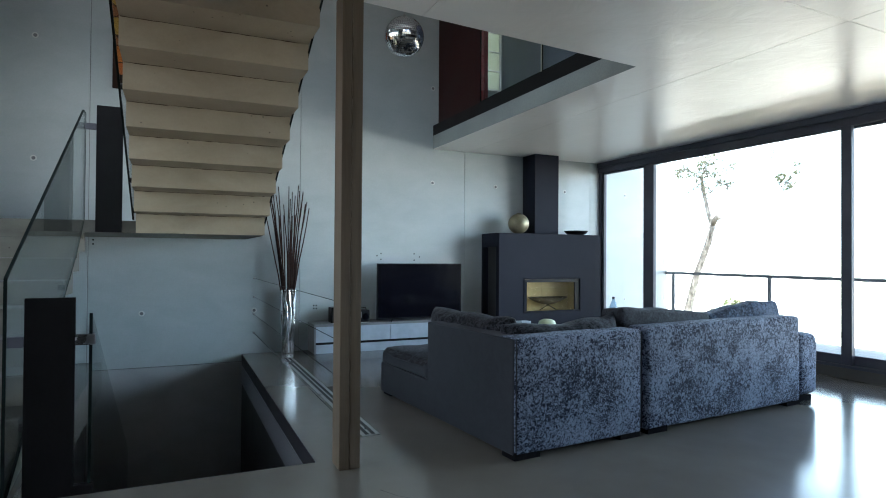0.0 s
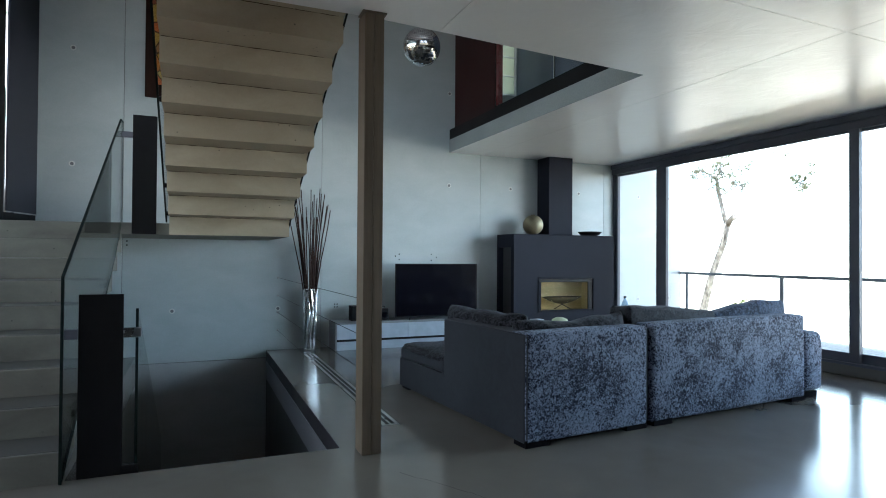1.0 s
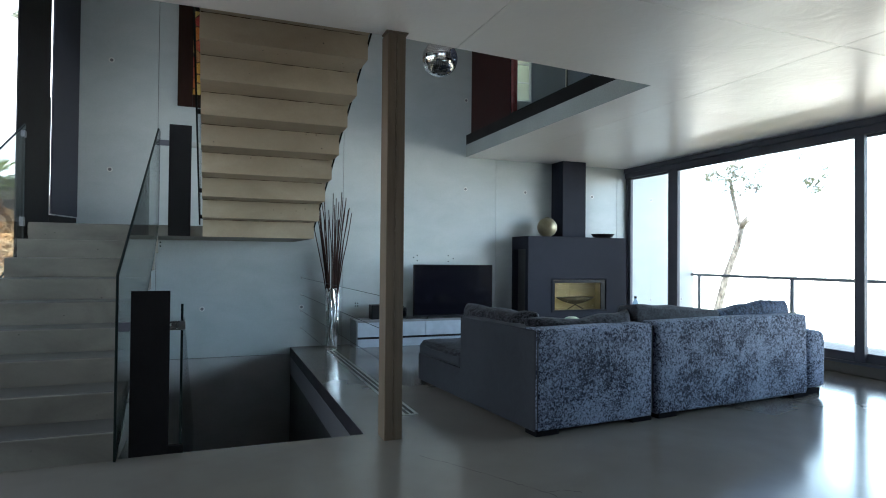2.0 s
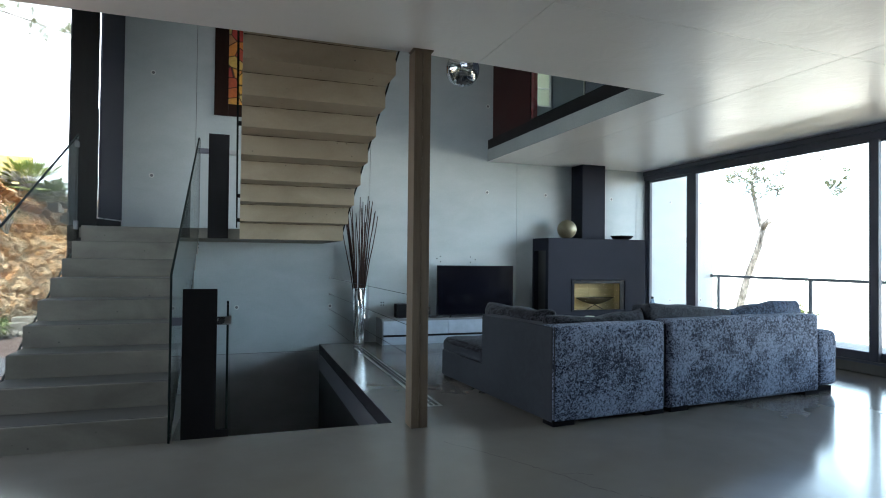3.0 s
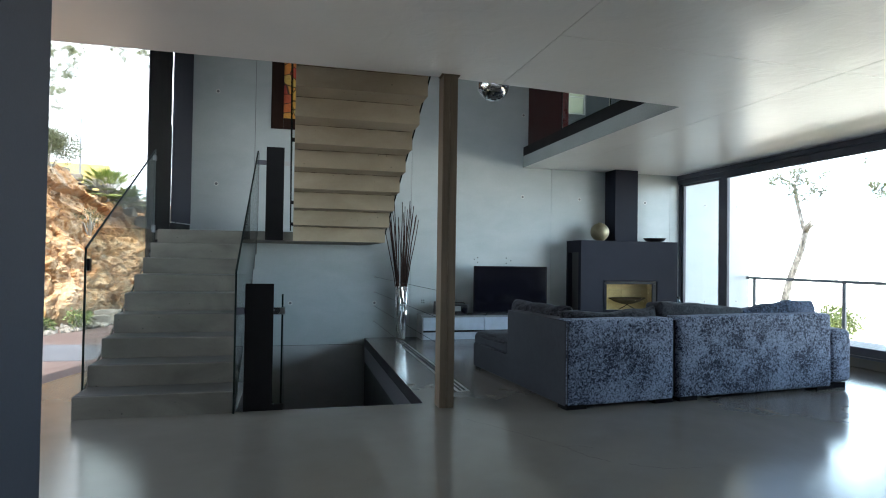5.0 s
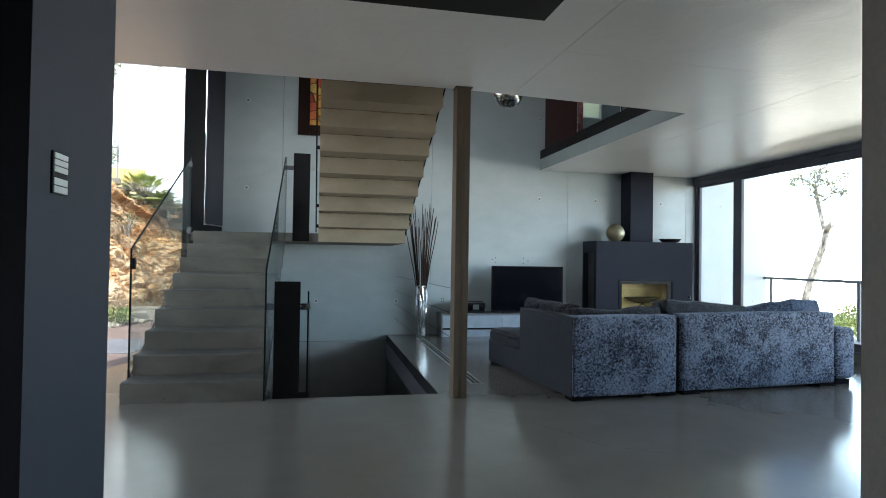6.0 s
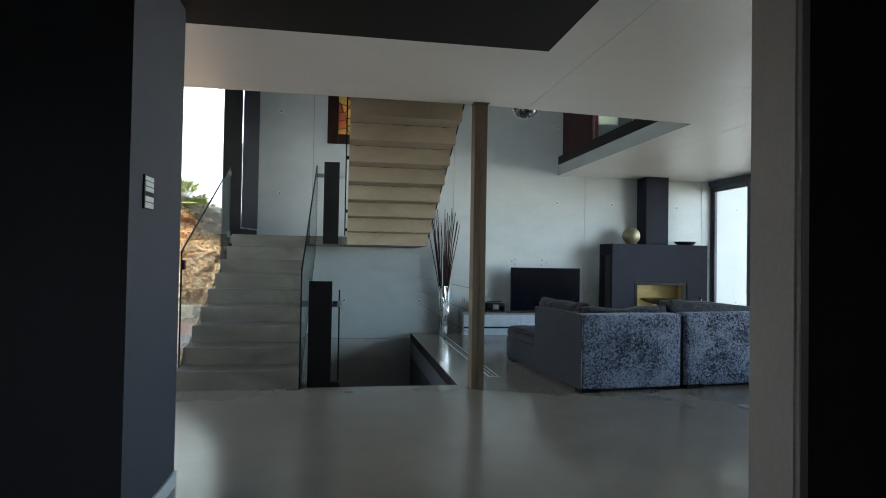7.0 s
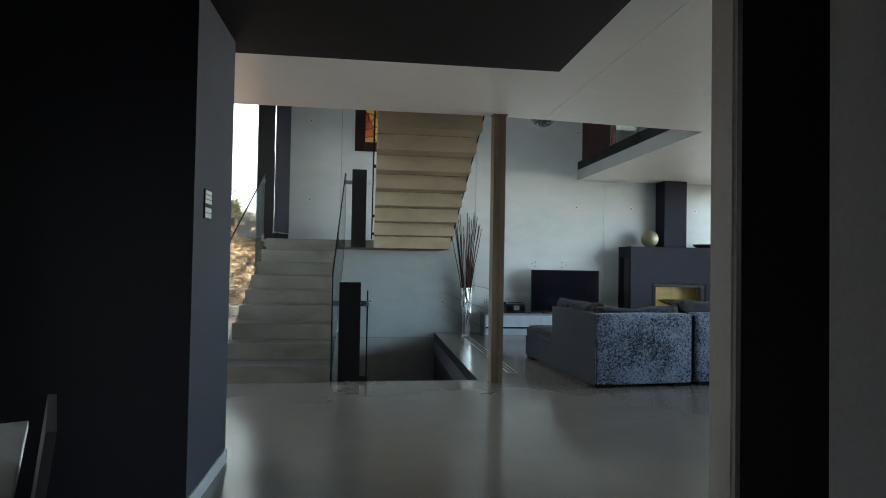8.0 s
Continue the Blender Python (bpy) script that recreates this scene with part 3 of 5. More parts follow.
bm = prism(bmesh.new(), [(facade_x(-3.2) - 0.3, -3.2), (6.6, -3.2), (6.6, WALL_Y + 0.25), (facade_x(WALL_Y) - 0.3, WALL_Y + 0.25)], TOP, TOP + 0.25, "z")
setting("ceiling_upper", bm, CEILING, "pale ceiling high above the stairwell", "ceiling")

# dark passage: left wall block, dropped soffit, piers at the right, closing walls
bm = solid(XW, LEFT_X, -3.15, WALL_END, 0, SOFFIT_Z)
box(bm, XW, LEFT_X + 0.001, -3.15, WALL_END, SOFFIT_Z + 0.001, CEIL)
setting("wall_passage", bm, CHARCOAL, "charcoal painted wall beside the passage", "wall")
bm = bmesh.new()
box(bm, LEFT_X, LEFT_X + 0.014, -3.15, WALL_END, 0.0, 0.085, bevel=0.002, seg=1)
box(bm, XW, LEFT_X + 0.014, -3.164, -3.15, 0.0, 0.085, bevel=0.002, seg=1)
setting("baseboard", bm, SKIRTING, "pale grey painted skirting board", "skirting")
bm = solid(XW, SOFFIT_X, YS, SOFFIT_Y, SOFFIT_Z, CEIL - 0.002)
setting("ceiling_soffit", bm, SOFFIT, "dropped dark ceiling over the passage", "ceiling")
bm = prism(bmesh.new(), [(-0.15, -4.37), (-0.29, -4.71), (0.3, -4.71), (0.3, -4.60), (EAST, -4.60), (EAST, -4.37)], 0, CEIL, "z")
bmesh.ops.bevel(bm, geom=[e for e in bm.edges if abs(e.verts[0].co.z - e.verts[1].co.z) > 1 and e.verts[0].co.x < 0], offset=0.012, segments=3, affect="EDGES")
setting("wall_pier", bm, GREY_PLASTER, "grey plastered end of a wall, slightly uneven", "wall")
# black faces carry the darkness of an unlit doorway in their colour
bm = solid(-0.28, 0.7, -4.735, -4.714, 0, CEIL)
box(bm, 0.68, 0.72, -5.13, -4.735, 0, CEIL)
setting("wall_recess", bm, BLACK_PANEL, "recess coloured black for the dark of an unlit doorway", "wall")
bm = solid(-0.35, 0.72, YS, -5.13, 0, CEIL, bevel=0.006)
setting("wall_pier_dark", bm, GREY_PIER, "dark grey wall pier", "wall")
bm = bmesh.new()
box(bm, XW - 0.2, EAST + 0.3, YS - 0.2, YS, 0, FLOOR2)
setting("wall_south", bm, CHARCOAL, "dark wall closing the room behind", "wall")
bm = bmesh.new()
box(bm, XW - 0.2, XW, YS, -7.0, 0, FLOOR2)
box(bm, XW - 0.2, XW, -5.8, -2.3, 0, FLOOR2)
box(bm, XW - 0.2, XW, -7.0, -5.8, 2.2, FLOOR2)
box(bm, XW - 0.2, XW, -7.0, -5.8, -0.1, 0.05)
box(bm, XW - 0.2, facade_x(WALL_END), -2.34, -2.30, FLOOR2, TOP)
box(bm, XW - 0.2, XW, -3.2, -2.34, FLOOR2, TOP)
setting("wall_west", bm, CHARCOAL, "dark wall closing the kitchen side", "wall")

# upper storey walls round the opening
bm = solid(3.782, 3.95, 0.0, WALL_Y, FLOOR2, TOP)
setting("wall_upper", bm, NAVY, "dark blue wall of the upper room", "wall")
bm = solid(XW, -1.8, -3.2, -3.0, FLOOR2, TOP)
box(bm, 2.2, 6.6, -3.2, -3.0, FLOOR2, TOP)
box(bm, -1.8, 2.2, -3.2, -3.0, FLOOR2, FLOOR2 + 0.12)
box(bm, -1.8, 2.2, -3.2, -3.0, TOP - 0.35, TOP)
box(bm, 5.9, 6.1, -3.0, WALL_Y, FLOOR2, TOP)
setting("wall_upper_south", bm, GREY_PLASTER, "pale plastered walls of the upper floor", "wall")
bm = solid(2.685, 2.74, 3.2, WALL_Y, FLOOR2, TOP, bevel=0.004)
setting("wall_maroon", bm, MAROON, "dark red lacquered panel beside the gallery", "panel")
bm = solid(2.68, 2.745, 3.125, 3.196, FLOOR2, TOP, bevel=0.004)
setting("trim_red", bm, RED_EDGE, "red lacquered upright edge with a pale strip", "trim")
bm = solid(2.672, 2.679, 3.185, 3.2, FLOOR2, TOP)
setting("trim_pale", bm, PALE_FRAME, "pale metal strip on a red edge", "trim")


# ---- glazing ----
def window_bar(win, name, *dims):
    return part(name, solid(*dims, bevel=0.004, seg=1), FRAME, win)


def pane(win, bm, mat=None):
    ob = part("pane", bm, mat or WINDOW_GLASS, win)
    ob.visible_shadow = False
    return ob


win_e = tagged(new("window_east"), "wide sliding windows with anthracite frames", "window", "", "structure")
SILL = 0.12                                           # raised kerb below the sliding windows
WIN_S = -2.55
window_bar(win_e, "head", EAST - 0.05, EAST + 0.12, WIN_S, WALL_Y, 2.715, CEIL)
window_bar(win_e, "head_lip", EAST - 0.09, EAST - 0.05, WIN_S, WALL_Y - 0.02, 2.80, CEIL - 0.004)
window_bar(win_e, "track", EAST - 0.085, EAST + 0.14, WIN_S, WALL_Y, SILL, 0.150)
window_bar(win_e, "jamb", EAST - 0.03, EAST + 0.08, WALL_Y - 0.035, WALL_Y, 0.15, 2.715)
for ya, yb, off in ((4.51, 3.42, 0.0), (3.405, 0.40, -0.06), (0.49, WIN_S, 0.0)):
    for a, b in ((ya, ya - (0.145 if off else 0.055)), (yb + 0.11, yb)):
        window_bar(win_e, "stile", EAST + 0.0 + off, EAST + 0.055 + off, b, a, 0.15, 2.715)
    window_bar(win_e, "top_rail", EAST + 0.0 + off, EAST + 0.055 + off, yb + 0.11, ya - 0.055, 2.685, 2.715)
    window_bar(win_e, "bottom_rail", EAST + 0.0 + off, EAST + 0.055 + off, yb + 0.11, ya - 0.055, 0.15, 0.255)
    part("gasket", solid(EAST - 0.004 + off, EAST - 0.001 + off, yb + 0.098, yb + 0.109, 0.26, 2.68), BRUSHED, win_e, "pale glazing bead")
    pane(win_e, solid(EAST + 0.022 + off, EAST + 0.034 + off, yb + 0.10, ya - 0.05, 0.25, 2.72))
# out-of-view wall added to keep southern daylight off the stair side
setting("wall_east", solid(EAST - 0.02, EAST + 0.2, -4.37, WIN_S, 0, CEIL), WHITE_WALL, "unseen white wall added beyond the windows to limit daylight", "wall")
setting("trim_window_kerb", solid(EAST - 0.07, EAST + 0.16, WIN_S, WALL_Y, 0.001, SILL, bevel=0.006), FLOOR, "low concrete kerb below the windows", "kerb")
window_bar(win_e, "filler", EAST - 0.03, EAST + 0.03, 3.406, 3.419, 0.15, 2.715)
# out-of-view windows added to let daylight onto the gallery and high wall
win_u = tagged(new("window_upper"), "unseen upper windows added to light the gallery and high wall", "window", "", "structure")
for a, b in ((-1.8, 0.2), (0.2, 2.2)):
    for nm, dims in (("stile", (a, a + 0.06, 0.12, TOP - FLOOR2 - 0.35)), ("stile", (b - 0.06, b, 0.12, TOP - FLOOR2 - 0.35)), ("rail", (a + 0.06, b - 0.06, 0.12, 0.2)), ("rail", (a + 0.06, b - 0.06, TOP - FLOOR2 - 0.42, TOP - FLOOR2 - 0.35))):
        window_bar(win_u, nm, dims[0], dims[1], -3.13, -3.07, FLOOR2 + dims[2], FLOOR2 + dims[3])
    pane(win_u, solid(a + 0.05, b - 0.05, -3.105, -3.095, FLOOR2 + 0.19, TOP - 0.41))
win_n = tagged(new("window_north"), "upper window with pale bars and frosted green panes", "window", "", "structure")
part("jamb", solid(WX1 - 0.028, WX1, WALL_Y + 0.005, WALL_Y + 0.04, WZ0, WZ1, bevel=0.003, seg=1), MILKY, win_n, "pale frame")
part("jamb", solid(WX0, WX0 + 0.028, WALL_Y + 0.005, WALL_Y + 0.04, WZ0, WZ1, bevel=0.003, seg=1), MILKY, win_n, "pale frame")
for k in range(6):
    z = WZ0 + 0.303 * k
    part("bar", solid(WX0 + 0.028, WX1 - 0.028, WALL_Y + 0.008, WALL_Y + 0.036, z, z + 0.024, bevel=0.003, seg=1), MILKY, win_n, "pale frame")
    if k < 5:
        part("pane", solid(WX0 + 0.028, WX1 - 0.028, WALL_Y + 0.02, WALL_Y + 0.032, z + 0.024, z + 0.303), FROSTED, win_n, "frosted green pane")
# out-of-view glazed door added as a light source for table and piers
win_k = tagged(new("window_kitchen"), "unseen glazed kitchen door added to light the table and piers", "window", "", "structure")
for a, b in ((-7.0, -5.8),):
    for nm, dims in (("stile", (a, a + 0.07, 0.05, 2.2)), ("stile", (b - 0.07, b, 0.05, 2.2)), ("rail", (a + 0.07, b - 0.07, 0.05, 0.15)), ("rail", (a + 0.07, b - 0.07, 2.12, 2.2))):
        window_bar(win_k, nm, XW - 0.13, XW - 0.07, *dims)
    pane(win_k, solid(XW - 0.105, XW - 0.095, a + 0.06, b - 0.06, 0.14, 2.13))
win_w = tagged(new("window_west"), "tall frameless glass front beside the stair", "window", "", "structure")
YW0, YW1, WEST_TOP = WALL_END, 3.355, 4.3
for a, b in ((YW0, 0.6), (0.604, YW1)):
    g = bmesh.new()
    prism(g, [(facade_x(a), a), (facade_x(b), b), (facade_x(b) - 0.016, b), (facade_x(a) - 0.016, a)], 0.0, WEST_TOP, "z")
    pane(win_w, g, WEST_GLASS)

# out-of-view wall added here to block the high western sky
bm = prism(bmesh.new(), [(facade_x(YW0), YW0), (facade_x(YW1), YW1), (facade_x(YW1) - 0.2, YW1), (facade_x(YW0) - 0.2, YW0)], WEST_TOP, TOP, "z")
setting("wall_front", bm, WHITE_WALL, "unseen wall added above the glass front to cut high light", "wall")
door = tagged(new("door_1"), "tall dark entrance door standing slightly ajar on the landing", "door", "", "structure")


def askew(y0, y1, z0, z1, thick, push=0.0):
    return prism(bmesh.new(), [(facade_x(y0) + push, y0), (facade_x(y1) + push, y1), (facade_x(y1) + push - thick, y1), (facade_x(y0) + push - thick, y0)], z0, z1, "z")


part("side_panel", askew(3.355, 3.94, 0.0, TOP, 0.016), BLACK_STEEL, door, "near-black fixed side panel")
part("leaf", askew(3.985, WALL_Y - 0.003, LAND + 0.148, TOP, 0.02, 0.012), CHARCOAL, door, "dark grey door leaf")
part("leaf_edge", askew(3.975, WALL_Y - 0.003, LAND + 0.134, LAND + 0.147, 0.02, 0.016), BRUSHED, door, "bright bottom strip")
part("threshold", askew(3.94, WALL_Y - 0.003, LAND + 0.001, LAND + 0.133, 0.02, 0.004), BLACK_STEEL, door, "black threshold")
pane(door, askew(3.94, 3.985, 3.1, TOP, 0.008, -0.006))
# strip added to fill the lower gap, its dimmer light given as grey
part("gap_strip", askew(3.94, 3.972, LAND + 0.134, 3.098, 0.012, -0.004), GREY_PIER, door, "grey strip standing for the dimmer lower part of the gap")
bm = askew(3.40, WALL_Y, -0.37, LAND - 0.12, 0.02, -0.018)
setting("wall_plinth", bm, CHARCOAL, "dark retaining wall below the entrance door", "wall")


# ---- staircase ----
stair = thing("staircase", "cast concrete folded-plate staircase with a half landing", "staircase", (-1.66, 0.1, 0))


def at_stair(bm):
    bmesh.ops.translate(bm, verts=bm.verts[:], vec=(1.66, -0.1, 0))
    return bm


RISE1, RUN1, Y1 = 0.178, 0.355, 0.115
pts = [(Y1 + 0.004, 0.0)]
for i in range(1, 10):
    y = Y1 + RUN1 * (i - 1)
    pts += [(y, RISE1 * i), (y + RUN1 + 0.006 if i < 9 else WALL_Y, RISE1 * i)]
pts += [(WALL_Y, LAND - 0.117), (Y1 + RUN1 * 8 + 0.14, LAND - 0.117)]
for i in range(8, 1, -1):
    y = Y1 + RUN1 * (i - 1)
    pts += [(y + RUN1 + 0.13, RISE1 * i - 0.12), (y + 0.14, RISE1 * i - 0.12)]
pts += [(Y1 + RUN1 + 0.13, RISE1 - 0.12), (Y1 + 0.14, 0.0)]
bm = prism(bmesh.new(), pts, -2.848, -1.682)
bmesh.ops.dissolve_limit(bm, angle_limit=0.01, verts=bm.verts[:], edges=bm.edges[:])
nose = [e for e in bm.edges if abs(e.verts[0].co.x - e.verts[1].co.x) > 1 and any(abs(e.verts[0].co.y - (Y1 + RUN1 * k)) < 0.01 and abs(e.verts[0].co.z - RISE1 * (k + 1)) < 0.01 for k in range(9))]
bmesh.ops.bevel(bm, geom=nose, offset=0.007, segments=2, profile=0.5, affect="EDGES")
flight = part("lower_flight", at_stair(bm), STEP_CONCRETE, stair)
# thin dark slabs colour shade onto the treads, stopping short of the nosing
tread_me = mesh_of("tread", solid(-0.578, 0.578, 0.016, RUN1 - 0.004, -0.001, 0.003, bevel=0.001, seg=1), STEP_SHADED)
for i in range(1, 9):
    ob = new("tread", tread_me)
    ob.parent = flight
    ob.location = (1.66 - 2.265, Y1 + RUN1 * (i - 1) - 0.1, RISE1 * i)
    tagged(ob, "tread coloured darker to stand for its shade")
bm = bmesh.new()
prism(bm, [(facade_x(3.5) + 0.03, 3.5), (-2.849, 3.5), (-2.849, WALL_Y), (facade_x(WALL_Y) + 0.03, WALL_Y)], LAND - 0.117, LAND, "z")
part("landing_edge", at_stair(bm), STEP_CONCRETE, stair)
part("landing", at_stair(solid(-1.681, -0.055, 2.866, WALL_Y, LAND - 0.117, LAND)), STEP_CONCRETE, stair)
RISE2, RUN2, Y2, Z2 = 0.183, 0.352, 2.745, 1.485
under, upper = [], []
for k in range(9):
    y, z = Y2 - RUN2 * k, Z2 + RISE2 * k
    under += [(y, z), (y, z + RISE2)]
    upper += [(y + 0.12, z + 0.117), (y + 0.12, z + RISE2 + 0.117)]
under = under[:-1] + [(Y2 - RUN2 * 8, Z2 + RISE2 * 8 + 0.1)]
pts = under + [(Y2 - RUN2 * 8, FLOOR2), (Y2 - RUN2 * 8 + 0.12, FLOOR2)] + upper[::-1]
bm = prism(bmesh.new(), pts, -1.228, -0.055)
upper_part = part("upper_flight", at_stair(bm), CONCRETE, stair)
rng = random.Random(17)
for k in range(8):
    y, z = Y2 - RUN2 * k - 0.1, Z2 + RISE2 * (k + 1)
    line, x = [], -1.222
    while x < -0.06:
        line.append((x + 1.66, y - rng.uniform(-0.001, 0.003), z - rng.uniform(-0.001, 0.003)))
        x += rng.uniform(0.03, 0.07)
    part("seam", tube(bmesh.new(), line, [rng.uniform(0.0008, 0.0050) for _ in line], 5), SEAM, upper_part, "rough brown casting seam", True)


# hidden wall added below the lower flight to block low west light
bm = bmesh.new()
pts = [(0.6, 0.0), (0.6, 0.12), (Y1 + RUN1 * 8 + 0.2, LAND - 0.30), (WALL_Y, LAND - 0.30), (WALL_Y, 0.0)]
prism(bm, pts, -2.83, -2.72)
setting("wall_understair", bm, WHITE_WALL, "unseen pale wall added below the stair against low light", "wall")


# ---- glass balustrades ----
def glass_panel(name, label, pts, x, thick=0.013, studs=(), group="stair balustrades", bright=()):
    """A glass sheet in a plane across x, with dark polished edges and round fixings."""
    cy, cz = pts[0]
    ob = thing(name, label, "balustrade", (x, cy, cz), 0, group)
    loc = [(p[0] - cy, p[1] - cz) for p in pts]
    g = part("glass", prism(bmesh.new(), loc, -thick / 2, thick / 2), RAIL_GLASS, ob)
    g.visible_shadow = False
    for k, (a, b) in enumerate(zip(loc, loc[1:] + loc[:1])):
        if k in bright:
            continue
        d = Vector((b[0] - a[0], b[1] - a[1]))
        n = Vector((-d.y, d.x)).normalized() * 0.005
        e = prism(bmesh.new(), [(a[0] - n.x, a[1] - n.y), (b[0] - n.x, b[1] - n.y), (b[0] + n.x, b[1] + n.y), (a[0] + n.x, a[1] + n.y)], -thick / 2 - 0.001, thick / 2 + 0.001)
        part("edge", e, GLASS_EDGE, ob, "dark polished glass edge")
    for y, z, side in studs:
        s = bmesh.new()
        bmesh.ops.create_cone(s, cap_ends=True, segments=16, radius1=0.022, radius2=0.022, depth=0.05, matrix=pose(side * 0.022, y - cy, z - cz, 0, 90, 0))
        part("stud", s, BLACK_STEEL, ob, "round black fixing", True)
    return ob


glass_panel("glass_balustrade", "clear glass balustrade with dark edges on the lower flight", [(0.44, 0.14), (0.44, 1.324), (2.887, 2.567), (2.887, 1.39)], -2.874,
            studs=((0.62, 0.27, 1), (1.33, 0.62, 1), (2.04, 0.98, 1), (2.75, 1.33, 1)))
glass_panel("glass_balustrade", "clear glass balustrade clamped between two black posts", [(0.09, 0.004), (0.09, 1.155), (2.76, 2.60), (2.90, 2.60), (2.90, 1.61), (2.4, 1.26)], -1.670,
            studs=((0.5, 0.30, -1), (1.2, 0.66, -1), (1.9, 1.02, -1)))
glass_panel("glass_balustrade", "clear glass balustrade falling beside the stairwell", [(0.17, -0.30), (0.17, 0.965), (3.2, -0.66), (3.2, -1.9)], -1.303, bright=(1, 2, 3))
glass_panel("glass_balustrade", "clear glass balustrade on the upper flight", [(2.93, 1.62), (2.93, 2.62), (0.30, 3.99), (0.06, 3.99), (0.06, 3.0)], -1.262,
            studs=((2.3, 1.93, 1), (1.25, 2.48, 1), (2.8, 1.70, 1)))
glass_panel("glass_balustrade", "clear glass balustrade on the open side of the upper flight", [(2.80, 1.585), (2.80, 2.62), (0.30, 3.96), (0.06, 3.96), (0.06, 3.005)], -0.053, 0.010)
bm_y = [(0.30, FLOOR2 + 0.002), (0.30, FLOOR2 + 1.0), (1.735, FLOOR2 + 1.0), (1.735, FLOOR2 + 0.002)]
glass_panel("gallery_glass", "clear glass guard along the upper gallery", bm_y, 2.635, group="gallery guards")
glass_panel("gallery_glass", "clear glass guard along the upper gallery", [(1.745, FLOOR2 + 0.002), (1.745, FLOOR2 + 1.0), (3.12, FLOOR2 + 1.0), (3.12, FLOOR2 + 0.002)], 2.635, group="gallery guards")
whole("gallery_joint", solid(-0.01, 0.01, -0.006, 0.006, 0, 0.998), PALE_FRAME, "pale strip between two gallery guards", "trim", (2.635, 1.74, FLOOR2 + 0.002))


for y, z, h in ((0.50, 1.19, 0.05), (2.84, 1.60, 0.045), (2.84, 2.46, 0.03)):
    whole("glass_clip", solid(-0.018, 0.018, -0.03, 0.03, -h, h, bevel=0.005), BLACK_STEEL if y < 1 else GALVANISED, "square clip fixed on the edge of a glass balustrade", "clip", (-2.872, y, z), group="glass clips")


def plate_post(label, x0, x1, y, z0, z1, left, right, zc):
    ob = thing("railing_post", label, "post", ((x0 + x1) / 2, y, z0), 0, "black railing posts")
    w, h = (x1 - x0) / 2, z1 - z0
    part("plate", solid(-w, w, -0.012, 0.012, 0, h, bevel=0.003), BLACK_STEEL, ob)
    part("rib", solid(-w * 0.25, w * 0.25, 0.013, 0.06, 0.02, h - 0.02, bevel=0.003), BLACK_STEEL, ob)
    for (a, b), mat, tint in ((left, FRAME, "dark grey clamp"), (right, BRUSHED, "brushed steel clamp")):
        part("clamp", solid(a - (x0 + x1) / 2, b - (x0 + x1) / 2, -0.02, 0.02, zc - z0 - 0.028, zc - z0 + 0.028, bevel=0.004), mat, ob, tint)
    return ob


plate_post("wide black steel railing post at the stairwell", -1.602, -1.374, 0.165, -0.3, 1.052, (-1.672, -1.603), (-1.373, -1.280), 0.825)
plate_post("wide black steel railing post fixed to the landing edge", -1.572, -1.352, 2.853, 1.49, 2.678, (-1.665, -1.573), (-1.351, -1.25), 2.475)
whole("floor_clamp", solid(-0.05, 0.045, -0.02, 0.02, -0.1, 0.05, bevel=0.004), BLACK_STEEL, "small black clamp holding glass at the floor edge", "clamp", (-1.33, 0.172, 0.0))

# ---- column and cable guard ----
col = thing("steel_column", "taupe painted steel column welded from two channels", "column", (0.088, 0.03, 0))
part("front_channel", solid(-0.078, -0.0185, -0.085, 0.085, 0, CEIL, bevel=0.006), TAUPE, col)
part("rear_channel", solid(-0.0155, 0.052, -0.083, 0.085, 0, CEIL, bevel=0.006), TAUPE, col)
rng = random.Random(4)
bead = [(-0.017 + rng.uniform(-0.0035, 0.0035), -0.083, CEIL * k / 90) for k in range(91)]
part("weld", tube(bmesh.new(), bead, [0.0035 + rng.uniform(-0.001, 0.001) for _ in bead], 5), TAUPE, col, "rough weld seam", True)
part("head_plate", solid(-0.095, 0.066, -0.095, 0.03, CEIL - 0.010, CEIL), TAUPE, col)

guard = thing("cable_guard", "thin steel cables stretched from wall eyes to the column", "cable railing", (0.063, WALL_Y, 0))
for z in (0.98, 0.737, 0.508, 0.266):
    part("cable", tube(bmesh.new(), [(0.0, -0.05, z), (-0.01, -2.2, z + 0.006), (-0.02, -WALL_Y + 0.115, z + 0.016)], 0.0020, 6), BLACK_STEEL, guard, "", True)
    part("eye", tube(bmesh.new(), [(0, 0, z), (0, -0.012, z), (0, -0.02, z), (0, -0.055, z)], [0.014, 0.014, 0.006, 0.004], 10), BRUSHED, guard, "steel wall eye", True)

# floor channel
drain = thing("floor_grille", "flush steel floor grille with two dark slots", "floor grille", (0.40, 2.28, 0.0))
part("tray", solid(-0.066, 0.066, -1.74, 1.74, -0.004, 0.0035), BRUSHED, drain)
for a, b in ((-0.035, -0.008), (0.010, 0.038)):
    part("slot", solid(a, b, -1.715, 1.715, 0.0005, 0.0045), BLACK_PLASTIC, drain, "dark slot")


# ---- fireplace ----
fp = thing("fireplace", "anthracite steel fireplace with a glazed firebox", "fireplace", (4.355, 4.28, 0))
FX0, FX1, FY0, FY1 = -0.922, 0.925, -0.27, 0.27     # body, local
OX0, OX1, OZ0, OZ1 = -0.50, 0.545, 0.44, 0.975      # opening
